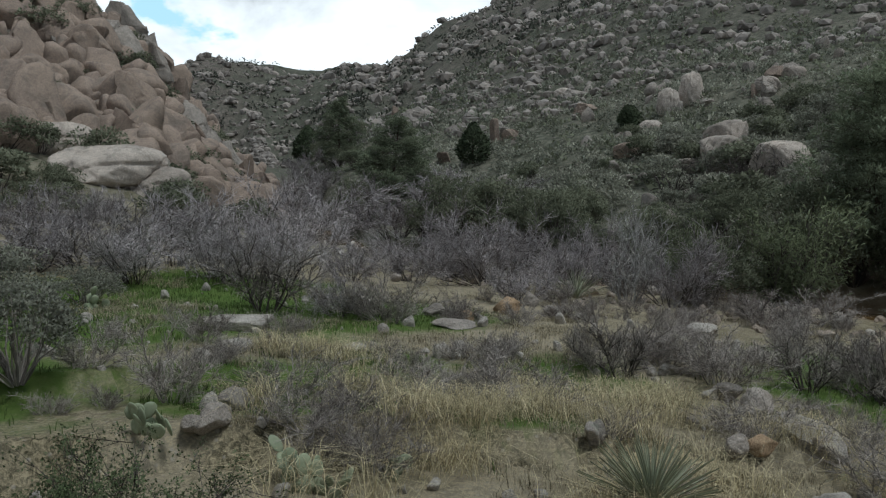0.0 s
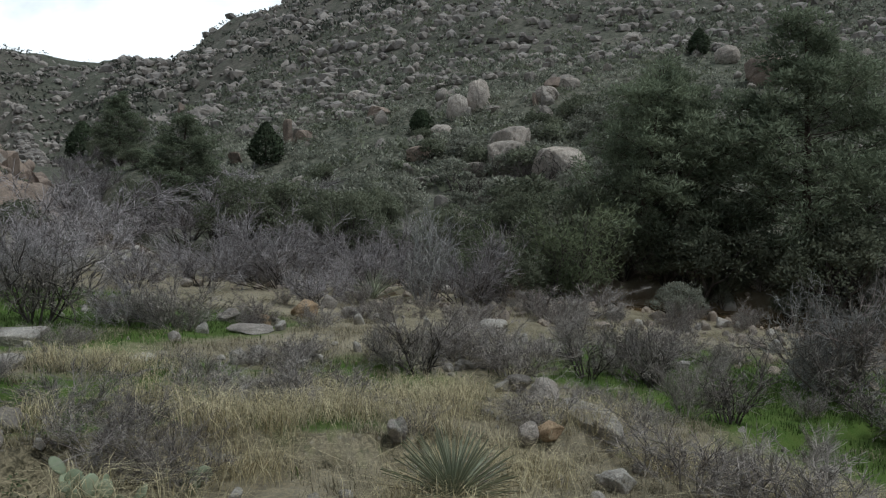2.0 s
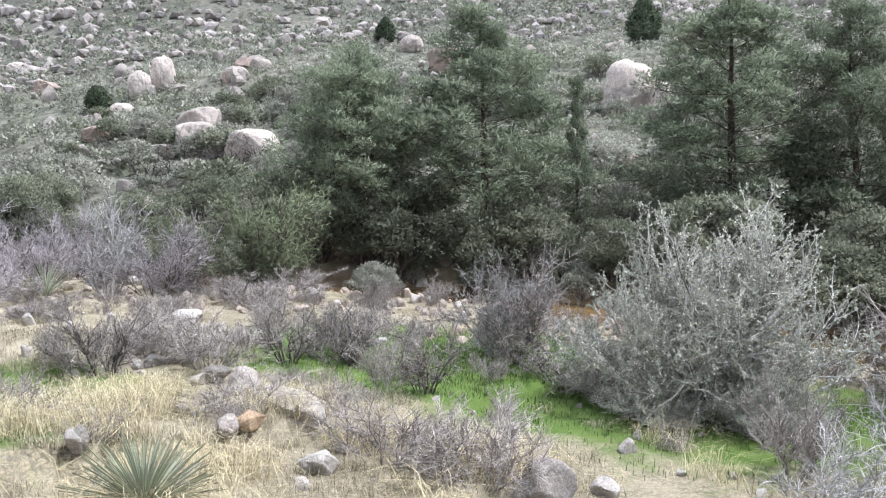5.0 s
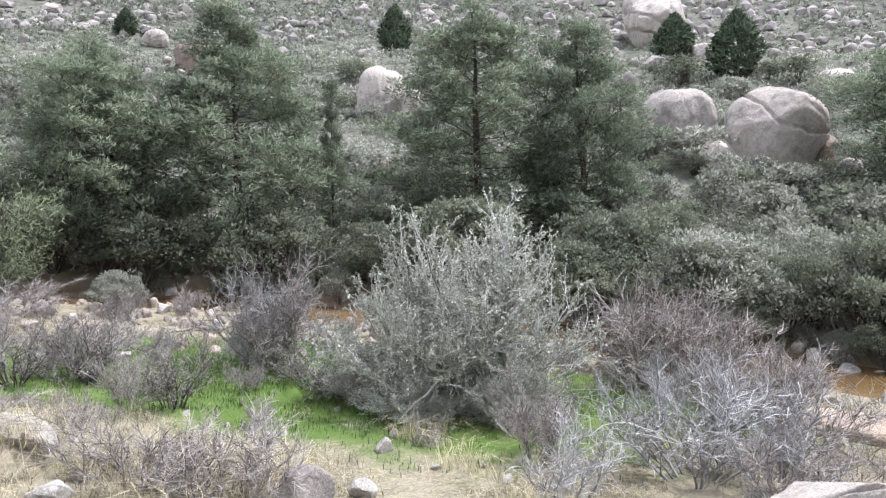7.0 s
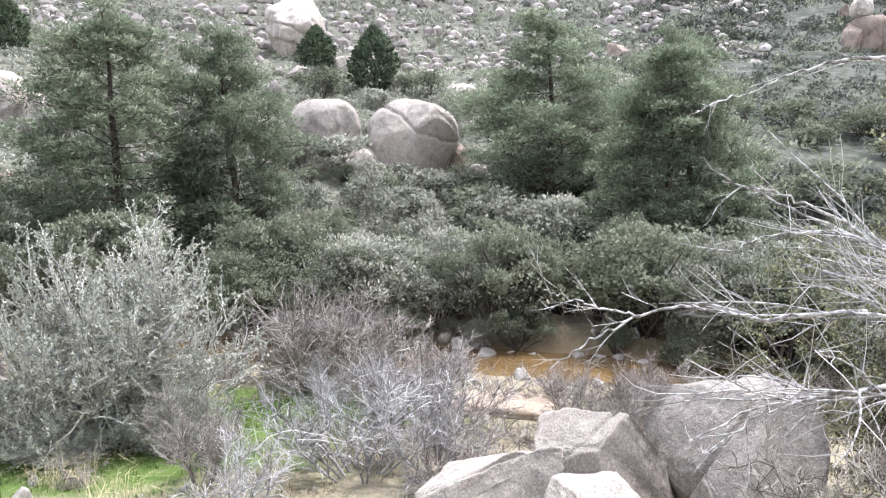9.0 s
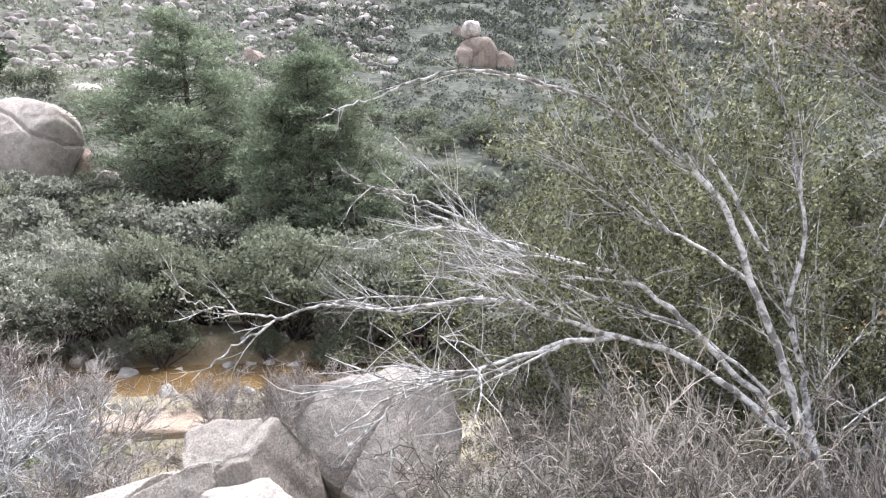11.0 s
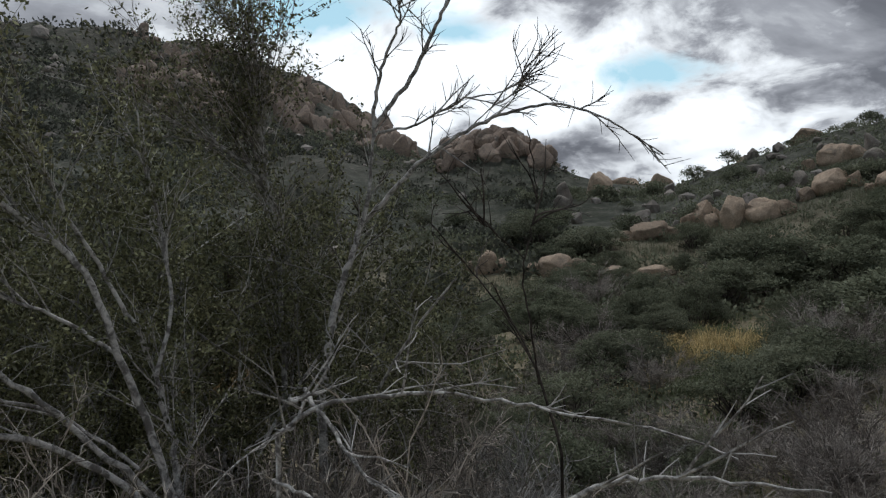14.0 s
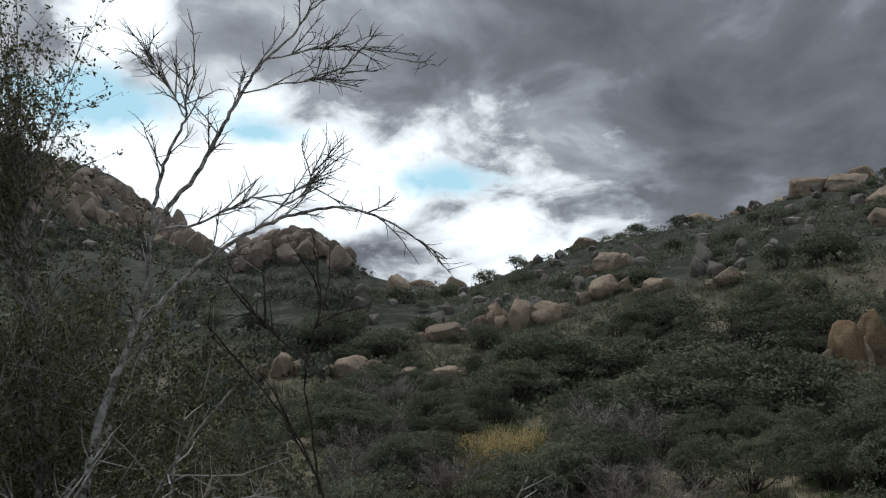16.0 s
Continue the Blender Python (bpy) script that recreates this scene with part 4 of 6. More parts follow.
LIMBS_DARK_SNAG = [(0.012, [(2.40, -4.23, 2.66), (2.64, -4.34, 3.20), (2.88, -4.31, 3.54), (3.07, -4.23, 3.78), (3.21, -4.09, 3.97)]), (0.009, [(2.59, -4.31, 3.04), (2.65, -4.29, 3.48), (2.68, -4.29, 3.80), (2.63, -4.37, 4.03), (2.66, -4.41, 4.31), (2.72, -4.44, 4.59)]), (0.006, [(2.70, -4.34, 3.80), (2.81, -4.22, 3.95), (2.95, -4.12, 4.09)])]
LIMBS_FALLEN = [(0.018, [(3.36, -2.92, 2.95), (3.20, -3.11, 3.10), (2.93, -3.31, 3.13), (2.65, -3.43, 3.15), (2.30, -3.52, 3.12), (1.94, -3.55, 3.09),
    (1.42, -3.65, 3.04), (1.21, -3.61, 2.98)]), (0.020, [(3.34, -2.97, 3.11), (3.30, -3.02, 3.11), (3.19, -3.14, 3.16)]), (0.018, [(3.40, -3.16, 3.13), (3.14, -3.04, 3.03), (2.89, -2.95, 2.90), (2.61, -2.91, 2.76), (2.33, -2.91, 2.69), (2.04, -2.88, 2.65)]), (0.014, [(3.38, -3.16, 3.11),
    (3.30, -2.99, 2.96), (3.30, -2.86, 2.98)]), (0.015, [(3.38, -2.90, 2.70), (3.04, -2.85, 2.69), (2.72, -2.66, 2.59), (2.37, -2.52, 2.59)]), (0.020, [(1.88, -2.90, 2.75), (1.69, -3.01, 2.90), (1.52, -3.04, 2.99), (1.28, -3.08, 3.03), (0.99, -3.06, 3.07), (0.73, -3.02, 3.09)])]

# ---- things ----
RNG = np.random.default_rng(11)


def thing(name, x, y, scale, turn, pieces, label, category, group, deep=0.03, tilt=0.0, z=None):
    """A thing with its foot on the ground: an Empty that carries its parts."""
    ob = new(name)
    ob.empty_display_size = 0.2
    ob.matrix_world = pose(x, y, (height1(x, y) if z is None else z) - deep, tilt, 0, turn) @ Matrix.Diagonal((*scale, 1))
    for piece, me in pieces:
        part(piece, me, ob)
    return tagged(ob, label, category, group)


def boulder(x, y, w, h, me, label, group, turn=None, deep=0.12, name="boulder", depth=None, z=None, lean=0.0):
    ob = new(name, me)
    k = RNG.uniform(0.75, 1.05)
    s = (w * 1.06, w * 1.06 * k if depth is None else depth, h * 1.32)
    ob.matrix_world = pose(x, y, (height1(x, y) if z is None else z) - h * deep, 0, lean, RNG.uniform(0, 360) if turn is None else turn) @ Matrix.Diagonal((*s, 1))
    return tagged(ob, label, "rock", group)


# granite
TAN_ROCKS = [granite(75 + i, GRANITE_TAN, detail=4, power=3.5, cuts=7, hard=0.9, rough=0.08, near=0.55, far=0.88) for i in range(6)]
NEAR_ROCKS = {m.name: [rock_mesh("boulder", 20 + i + 7 * j, m, 4, 10, 0.16, i % 2) for i in range(4)] for j, m in enumerate((GRANITE, GRANITE_PALE, GRANITE_RUST_AND_LIT))}
HILL_ROCKS = [granite(60 + i, GRANITE_PINK if i % 4 else GRANITE, detail=5, power=6.0, cuts=12, hard=0.97, rough=0.06, near=0.42, far=0.80) for i in range(9)]
BIG_ROCKS = [granite(90 + i, GRANITE_PINK if i == 4 else GRANITE_BUFF, detail=5, power=2.4 + 0.2 * i, cuts=3, hard=0.7, rough=0.07) for i in range(5)]
PALE_SLAB = granite(141, GRANITE_BUFF, detail=5, power=3.0, cuts=5, hard=0.85, rough=0.06)
SLAB = rock_mesh("boulder", 140, GRANITE_PALE, 5, 9, 0.09, 1, near=0.5, far=0.8, hard=0.94)
boulder(3.51, 7.52, 0.52, 0.24, SLAB, "long pale granite slab sloping into the grass", "meadow rocks", -8, depth=1.55)
boulder(3.35, 7.2, 0.26, 0.14, SLAB, "pale granite rock beside the long slab", "meadow rocks", 60)
boulder(3.55, 9.0, 0.5, 0.3, NEAR_ROCKS["granite"][1], "grey granite rock half hidden by a shrub", "meadow rocks", 30)
boulder(-2.75, 11.1, 1.25, 0.24, SLAB, "flat pale granite slab lying in the meadow", "meadow rocks", 24, depth=0.7)
for i, (x, y, w, h) in enumerate(ROCKS_MEADOW_PALE):
    if i in (0, 5):
        continue
    boulder(x, y, w, h, NEAR_ROCKS["pale_granite"][i % 4], "pale smooth granite slab lying in the meadow", "meadow rocks", 10 * i)
for i, (x, y, w, h) in enumerate(ROCKS_MEADOW):
    rusty = i in (5, 9, 4)
    boulder(x, y, w, h, NEAR_ROCKS["rusty_and_warm_lit_granite" if rusty else "granite"][i % 4],
            "rust-coloured granite rock in dry grass" if rusty else "weathered grey granite rock in dry grass", "meadow rocks")
for i, (x, y, w, h) in enumerate(STONES_CREEK):
    boulder(x, y, w, h, NEAR_ROCKS["pale_granite"][i % 4], "rounded pale stone in the creek", "creek stones", name="stone", deep=0.2)
# the outcrop above the creek: x, y, depth, breadth, top, turn, lean
BANK = [granite(124 + i, GRANITE_LICHEN, detail=6, power=7.0, cuts=9, hard=0.96, rough=0.035, near=0.5, far=0.84, joints=[(0.3, 0.8 - 0.4 * i, 0.7, 0.42, 0.02)]) for i in range(5)]
for i, (x, y, deep, broad, top, turn, lean) in enumerate([(7.3, -0.85, 1.5, 1.5, 2.22, 8, 3), (7.1, 0.22, 1.3, 1.2, 2.06, -6, 14), (6.85, 1.15, 1.2, 1.6, 1.96, 14, 22),
                                                          (6.05, 0.25, 1.0, 1.5, 1.78, -10, 10), (6.2, -1.9, 1.1, 1.2, 1.85, 20, 4), (5.5, -3.6, 0.9, 1.0, 1.7, 0, 0)]):
    foot = height1(x, y) - 0.25
    ob = new("boulder", BANK[i % 5])
    ob.matrix_world = pose(x, y, foot, -lean, 0, turn) @ Matrix.Diagonal((deep * 1.08, broad * 1.08, (top - foot) * 1.24, 1))
    tagged(ob, "large lichen-spotted granite boulder above the creek", "rock", "bank boulders")
boulder(11.9, 2.0, 2.5, 0.42, granite(131, GRANITE_TAN, detail=5, power=2.6, cuts=3), "low flat tan slab beside the creek", "bank boulders", 84, depth=1.5, deep=0.3)
DOME = granite(151, GRANITE_BUFF, detail=6, power=2.9, cuts=3, hard=0.6, rough=0.045, joints=[])
TILTED = granite(152, GRANITE_BUFF, detail=6, power=2.8, cuts=3, hard=0.6, rough=0.035, joints=[(-0.25, 0.1, 1, 0.5, 0.02)])
for i, (x, y, w, h) in enumerate(BOULDERS_SLOPE):
    if i == 15:
        boulder(x, y, w * 1.08, h * 1.02, DOME, "big rounded buff granite boulder with a cracked crown", "slope boulders", -70, depth=w)
        continue
    if i == 16:
        boulder(x, y, w * 1.05, h * 0.88, TILTED, "big tilted granite slab split by long cracks", "slope boulders", 90, depth=w * 0.95, lean=-16, z=height1(x, y) + 0.25)
        continue
    if i in (11, 12):
        h = h * 1.45
    boulder(x, y, w, h * 0.88, BIG_ROCKS[i % 5], "big rounded pinkish granite boulder on the brushy slope", "slope boulders", 50 * i)
HORN = granite(153, GRANITE_BUFF, detail=5, box=(1, 1, 1.2), power=2.0, cuts=8, hard=0.8, rough=0.06, near=0.5, far=0.8)
for x, y, w, h, turn in [(14.2, 41.2, 3.4, 1.9, 60), (15.7, 37.6, 2.8, 1.7, 10), (12.8, 42.0, 1.8, 0.8, 30)]:
    boulder(x, y, w, h, BIG_ROCKS[2], "pale granite slab bared on the brushy slope", "slope boulders", turn)
for i, (x, y, w, h) in enumerate(BOULDERS_HIGH):
    if i == 0:
        boulder(x, y, w * 1.65, h * 1.15, HORN, "big pointed pale granite horn on the slope", "slope boulders", 20, depth=w * 1.2)
        continue
    boulder(x, y, w, h, HILL_ROCKS[i % 9], "pinkish granite boulder high on the slope", "slope boulders")
for i, (x, y, w, h) in enumerate(ROCKS_DOWNSTREAM):
    for k in range(2):
        boulder(x + (0.62 - 1.2 * k) * w, y + (0.3 - 0.5 * k) * w, w * (0.5 + 0.15 * k), h * (0.6 + 0.1 * k), TAN_ROCKS[(i + 2 + k) % 6], "small tan granite rock beside a boulder", "valley boulders")
    # rocks 12 and 13: warm orange light is put into the stone's colour
    boulder(x, y, w * 1.12, h * (1.0 if i in (12, 13) else 1.1), NEAR_ROCKS["rusty_and_warm_lit_granite"][i % 4] if i in (12, 13) else TAN_ROCKS[i % 6], "tan granite boulder among green brush", "valley boulders")
for i, (x, y, w, h) in enumerate(CRAGS_DOWNSTREAM):
    boulder(x, y, w * 1.1, h * (0.62 if i > 7 else 0.85), TAN_ROCKS[i % 6], "granite crag on the skyline", "skyline crags", deep=0.2)


BLOCKS = [rock_shape(60 + i, 3, 11, 0.08, 0, near=0.40, far=0.78, hard=0.95) for i in range(12)]


boulder(88.0, -23.3, 4.4, 3.6, BIG_ROCKS[4], "pinkish granite hoodoo with a balanced cap", "slope boulders", 40)
boulder(88.0, -25.6, 3.8, 2.4, HILL_ROCKS[2], "sloping pink granite shoulder of the hoodoo", "slope boulders", 75)
boulder(88.2, -22.7, 2.6, 1.8, BIG_ROCKS[0], "rounded cap stone balanced on the hoodoo", "slope boulders", 10, z=height1(88.0, -23.3) + 3.5)


def heap(count, az, radii, size, seed, tall=(0.55, 0.9), keep=None, power=2.2):
    """Places for blocks on a hillside: x, y, width, height, turn."""
    rng = np.random.default_rng(seed)
    out = []
    for i in range(count):
        a, r = radians(rng.uniform(*az)), rng.uniform(*radii)
        x, y = -r * math.sin(a), r * math.cos(a)
        w = size[0] + (size[1] - size[0]) * rng.random() ** power
        row = (x, y, w, w * rng.uniform(*tall), rng.uniform(0, 6.28))
        if not keep or keep(x, y):
            out.append(row)
    return out


def beyond(x, y):
    d, side, _ = creek_at(np.array([x]), np.array([y]))
    return side[0] > 0 and d[0] > 6


def by_creek(x, y):
    d = creek_at(np.array([x]), np.array([y]))[0][0]
    return 0.9 < d < 4.6


def pile(rows, label, group):
    for i, (x, y, w, h, t) in enumerate(rows):
        boulder(x, y, w, h, HILL_ROCKS[i % 9], label, group, math.degrees(t))


def rubble(name, rows, label, mat=GRANITE_PINK):
    """The many blocks of a hillside that nobody could count, joined."""
    shapes = []
    for i, (x, y, w, h, t) in enumerate(rows):
        v, f = BLOCKS[i % 12]
        v = v * (w * 1.3, w * 1.05, h * 1.7)
        lean = 0.5 * math.sin(i * 2.4)
        v = np.stack([v[:, 0] * math.cos(lean) + v[:, 2] * math.sin(lean), v[:, 1], v[:, 2] * math.cos(lean) - v[:, 0] * math.sin(lean)], 1)
        v = np.stack([v[:, 0] * math.cos(t) - v[:, 1] * math.sin(t) + x, v[:, 0] * math.sin(t) + v[:, 1] * math.cos(t) + y, v[:, 2] + height1(x, y) - 0.15 * h], 1)
        shapes.append((v, f))
    tagged(new(name, mesh(name, *joined(shapes), mat, True)), label, "rocks", kind="stuff")


def thinner(rows):
    """Blocks grow smaller towards the hill's edge over the creek."""
    out = []
    for x, y, w, h, t in rows:
        k = float(np.clip((math.degrees(math.atan2(-x, y)) - 11) / 9, 0.35, 1))
        out.append((x, y, w * k, h * k, t))
    return out


pile(thinner(heap(95, (12.5, 38), (36, 70), (1.2, 3.2), 5, (0.55, 1.0), None, 1.7)), "pinkish granite block on the rocky hill", "rocky hill blocks")
rubble("rocky_hill_blocks", thinner(heap(210, (12.5, 38), (36, 70), (1.2, 3.2), 6, (0.55, 1.0), None, 1.7)) + heap(1900, (11.5, 42), (35, 80), (0.5, 2.4), 15, (0.35, 0.8), None, 1.8), "fractured pinkish granite blocks heaped on the rocky hill")
for az, r, w, h in [(19.6, 36, 3.0, 1.7), (18.4, 43, 3.2, 3.4), (20.6, 46, 3.4, 3.4), (16.4, 41, 2.2, 1.4), (24.5, 62, 4.6, 3.6), (22.0, 66, 5.2, 4.0), (19.8, 66, 3.2, 4.4),
                    (26.5, 70, 4, 5.5), (21.2, 57, 4, 3.2), (24.0, 52, 4, 2.6), (28.5, 64, 4.5, 3.5), (17.6, 56, 3.2, 2.2), (20.8, 67, 3.6, 3.6), (23.3, 66, 3.6, 3.8), (25.4, 64, 3.6, 3.2)]:
    boulder(-r * math.sin(radians(az)), r * math.cos(radians(az)), w, h, HILL_ROCKS[int(r * 3) % 9], "massive pinkish granite outcrop on the rocky hill", "rocky hill blocks", deep=0.2)
for i, (az, up, w, r) in enumerate([(19.5, 10.6, 2.6, 58), (21.0, 11.1, 3.4, 60), (22.4, 11.0, 2.8, 60), (23.4, 10.5, 2.4, 60), (25.4, 11.9, 3.0, 62), (24.5, 11.3, 2.4, 60), (27.0, 12.7, 3.6, 64), (29.0, 13.0, 4.0, 64),
                                    (18.0, 8.5, 2.8, 56), (17.0, 7.3, 2.6, 54), (16.0, 6.1, 2.4, 53), (15.0, 4.9, 2.4, 52), (13.8, 3.7, 2.0, 50), (12.7, 2.5, 1.7, 48)]):
    x, y = -r * math.sin(radians(az)), r * math.cos(radians(az))
    h = max(1.2, EYE + r * math.tan(radians(up)) - height1(x, y))
    boulder(x, y, w, h * 0.98, HILL_ROCKS[(i * 4) % 9], "weathered granite tor on the rocky hill's crest", "rocky hill blocks", 35 * i, deep=0.2)
for az, r, w, h, d in [(22.4, 34, 4.6, 1.7, 3.4), (19.4, 33.5, 2.6, 1.4, 2.4), (25.5, 36, 3.0, 1.4, 2.2)]:
    boulder(-r * math.sin(radians(az)), r * math.cos(radians(az)), w, h, PALE_SLAB, "broad pale granite slab at the foot of the rocky hill", "rocky hill blocks", az + 10, depth=d, deep=0.25)
rubble("meadow_stones", heap(420, (-100, 36), (3.5, 17), (0.05, 0.26), 16, (0.4, 0.8), lambda x, y: not beyond(x, y), 2.6), "small pale stones strewn in the dry grass", GRANITE_PALE)
rubble("creek_cobbles", heap(1500, (-100, 12), (12, 40), (0.08, 0.45), 17, (0.4, 0.7), by_creek, 2.0), "pale cobbles along the creek", GRANITE_PALE)
rubble("gravel_bar", heap(1500, (-48, 14), (11, 27), (0.05, 0.34), 19, (0.35, 0.7), lambda x, y: not beyond(x, y) and creek_at(np.array([x]), np.array([y]))[0][0] < 7.5, 2.4), "pale and rusty stones strewn over the gravel bar", GRANITE_BAR)
# the butte and the blocky ridge down the valley
pile(heap(46, (-151, -144), (84, 91), (1.6, 3.6), 8, (0.6, 0.95)), "stacked granite block of the butte", "butte blocks")
rubble("butte_rubble", heap(150, (-151.5, -143.5), (82, 98), (1.0, 2.6), 18, (0.6, 0.9)), "stacked granite blocks of the butte")
rubble("ridge_blocks", heap(520, (-142, -122), (120, 250), (1.2, 4.4), 9, (0.6, 1.0)), "granite blocks along the dark ridge")
rubble("valley_blocks", heap(130, (-195, -150), (34, 84), (0.4, 1.3), 10), "granite boulders among green brush", GRANITE)
rubble("slope_blocks", heap(600, (-90, 4), (32, 100), (0.3, 1.3), 12, (0.4, 0.8), lambda x, y: x + y * 0.5 > 22), "pale granite boulders over the brushy slope", GRANITE)


# shrubs: each a foot with stems and fine twigs, some with leaves
def bare(seed, wide=1.4, stems=16, boughs=8, twigs=14, thick=0.010, fine=0.0030, mats=(TWIG_GREY, TWIG_GREY), lean=0.0, kinks=2, crook=0.1):
    coarse, thin = twig_shrub(seed, 1.0, wide, stems, boughs, twigs, thick, fine, lean, 0.25, kinks, crook)
    return [("branchwork", mesh("branchwork", *tubes(coarse, 4), mats[0])), ("twigwork", mesh("twigwork", *tubes(thin, 3), mats[1]))]


def leafy(seed, leaf, leaves, size, mats, wide=1.4, stems=9, boughs=5, twigs=5, thick=0.012, fine=0.0035, spread=0.05, low=0.15, loose=0.5):
    """A shrub in leaf: leaves stand round the tips of the fine twigs."""
    coarse, thin = twig_shrub(seed, 1.0, wide, stems, boughs, twigs, thick, fine, 0.0, low)
    rng = np.random.default_rng(seed + 500)
    tips = np.array([q[0][-1] for q in thin])
    pick = tips[rng.integers(len(tips), size=leaves)]
    places = pick + rng.normal(size=(leaves, 3)) * spread
    places[:, 2] = np.maximum(places[:, 2], 0.02)
    ways = places - np.array((0, 0, 0.35)) + rng.normal(size=(leaves, 3)) * loose
    return [("branchwork", mesh("branchwork", *tubes(coarse + thin, 3), mats[0])), ("foliage", foliage("foliage", cards(places, ways, size[0], size[1], rng, places * (1, 1, 0.9) - np.array((0, 0, 0.15))), leaf))]


def clumped(seed, leaf, clumps, per, size, mats, wide=1.3, lump=0.16, stems=9, thick=0.014, low=0.12, ragged=0.18, flat=0.8):
    """A dense bush, one metre tall: leafy clumps crowd over an uneven dome and stems hold them up."""
    rng = np.random.default_rng(seed)
    g = unit(rng.normal(size=(clumps, 3)))
    g[:, 2] = np.abs(g[:, 2]) * 1.1 - 0.12
    lobes = 1 + ragged * 2.2 * vnoise(g[:, 0] * 1.9 + seed, g[:, 1] * 1.9 + g[:, 2] * 1.3, seed)
    r = (rng.uniform(0.5, 1.0, clumps) ** 0.5 * lobes)[:, None]
    c = np.array((0, 0, 0.34)) + g * r * (wide / 2 - lump * 0.7, wide / 2 - lump * 0.7, 0.62 - lump * 0.5)
    c[:, 2] = np.maximum(c[:, 2], low)
    radii = lump * rng.uniform(0.45, 1.35, (clumps, 1)) * np.array((1, 1, flat))
    stem = []
    for i in rng.integers(clumps, size=stems * 4):
        mid = c[i] * (0.5, 0.5, 0.45) + rng.normal(size=3) * 0.05
        foot = np.append(c[i][:2] * 0.12, -0.06)
        stem.append((np.array([foot, (foot + mid) / 2 + rng.normal(size=3) * 0.02, mid, (mid + c[i]) / 2 + rng.normal(size=3) * 0.03, c[i]]), thick * np.linspace(1, 0.25, 5)))
    return [("branchwork", mesh("branchwork", *tubes(stem, 4), mats[0])), ("foliage", foliage("foliage", cushions(rng, c, radii, per, size[0], size[1], 0.72), leaf))]


def plumed(seed, leaf, stems, sprays, per, size, mats, wide=1.5, thick=0.008, fine=0.002):
    """A feathery silver bush: stems fan out, and leafy sprays stand along the upper part of each."""
    rng = np.random.default_rng(seed)
    coarse, thin = [], []
    for i in range(stems):
        a, out = rng.uniform(0, 2 * np.pi), rng.uniform(0.05, 1.0) ** 0.7 * wide / 2
        tall = (1.02 - 0.8 * (out / (wide / 2)) ** 1.5) * rng.uniform(0.72, 1.05)
        stem = grow(rng, (0.05 * math.cos(a), 0.05 * math.sin(a), -0.04), (math.cos(a) * out, math.sin(a) * out, tall), math.hypot(out, tall), thick * rng.uniform(0.6, 1.1), 7, 0.10, 0.03)
        coarse.append(stem)
        for b in sprout(rng, stem, sprays, 0.20, fine * 1.6, 0.42, 4, 0.16, 0.18, 0.1, 1.0):
            thin.append(b)
            thin += sprout(rng, b, 3, 0.10, fine, 0.45, 3, 0.16, 0.2, 0.25, 1.0)
        thin.append((stem[0][-3:], stem[1][-3:]))
    at, ways = [], []
    for p, _ in thin:
        f = rng.uniform(0.15, 1.0, per) * (len(p) - 1)
        i = np.minimum(f.astype(int), len(p) - 2)
        at.append(p[i] + (p[i + 1] - p[i]) * (f - i)[:, None])
        ways.append(unit(p[i + 1] - p[i]) + rng.normal(size=(per, 3)) * 0.8)
    at, ways = np.concatenate(at), np.concatenate(ways)
    out = at - np.array((0, 0, 0.3)) + rng.normal(size=at.shape) * 0.35
    return [("branchwork", mesh("branchwork", *tubes(coarse, 5), mats[0])), ("twigwork", mesh("twigwork", *tubes(thin, 3), mats[1])),
            ("foliage", foliage("foliage", cards(at, ways, size[0], size[1], rng, out), leaf))]


GREY_KIND = [bare(200 + i) for i in range(4)]
DARK_KIND = [bare(210 + i, 1.3, 13, 8, 12, 0.016, 0.0032, (TWIG_DARK, TWIG_GREY)) for i in range(3)]
PALE_KIND = [bare(220 + i, 1.5, 13, 7, 10, 0.013, 0.0034, (TWIG_SILVER, TWIG_SILVER), 0.0, 3, 0.25) for i in range(3)]
RED_KIND = [bare(230 + i, 1.3, 18, 8, 12, 0.010, 0.0032, (TWIG_RED, TWIG_GREY)) for i in range(2)]
# lightened twigs over dark stems paint in lit tops and shaded gaps
PURPLE_KIND = [bare(240 + i, 1.6, 18, 9, 14, 0.009, 0.0036, (TWIG_DARK, TWIG_LAVENDER_LIT)) for i in range(4)]
TANGLE_KIND = [bare(225 + i, 1.9, 18, 9, 9, 0.011, 0.0034, (TWIG_BROWN, TWIG_BROWN), 0.1, 5, 0.5) for i in range(3)]
OAK_KIND = [clumped(250 + i, LEAF_OAK, 78, 120, (0.036, 0.021), (TWIG_DARK,), 1.3, 0.155, ragged=0.5) for i in range(5)]
SAGE_KIND = [clumped(260 + i, LEAF_SAGE, 80, 80, (0.045, 0.020), (TWIG_GREY,), 1.4, 0.15, ragged=0.22) for i in range(4)]
SILVER_KIND = [plumed(270, LEAF_SILVER, 95, 15, 14, (0.017, 0.0085), (TWIG_GREY, TWIG_SILVER))]
OLIVE_KIND = [leafy(280 + i, LEAF_OLIVE, 22000, (0.015, 0.0085), (TWIG_GREY,), 1.7, 13, 9, 8, 0.009, 0.0016, 0.05, 0.12, 1.6) for i in range(3)]
GREEN_KIND = [leafy(295 + i, LEAF_GREEN, 11000, (0.026, 0.015), (TWIG_DARK,), 1.3, 14, 7, 5, 0.010, 0.003, 0.03, 0.08, 0.8) for i in range(2)]
WILLOW_KIND = [leafy(290 + i, LEAF_WILLOW, 7000, (0.075, 0.012), (TWIG_DARK,), 1.2, 14, 7, 6, 0.012, 0.003, 0.05) for i in range(2)]


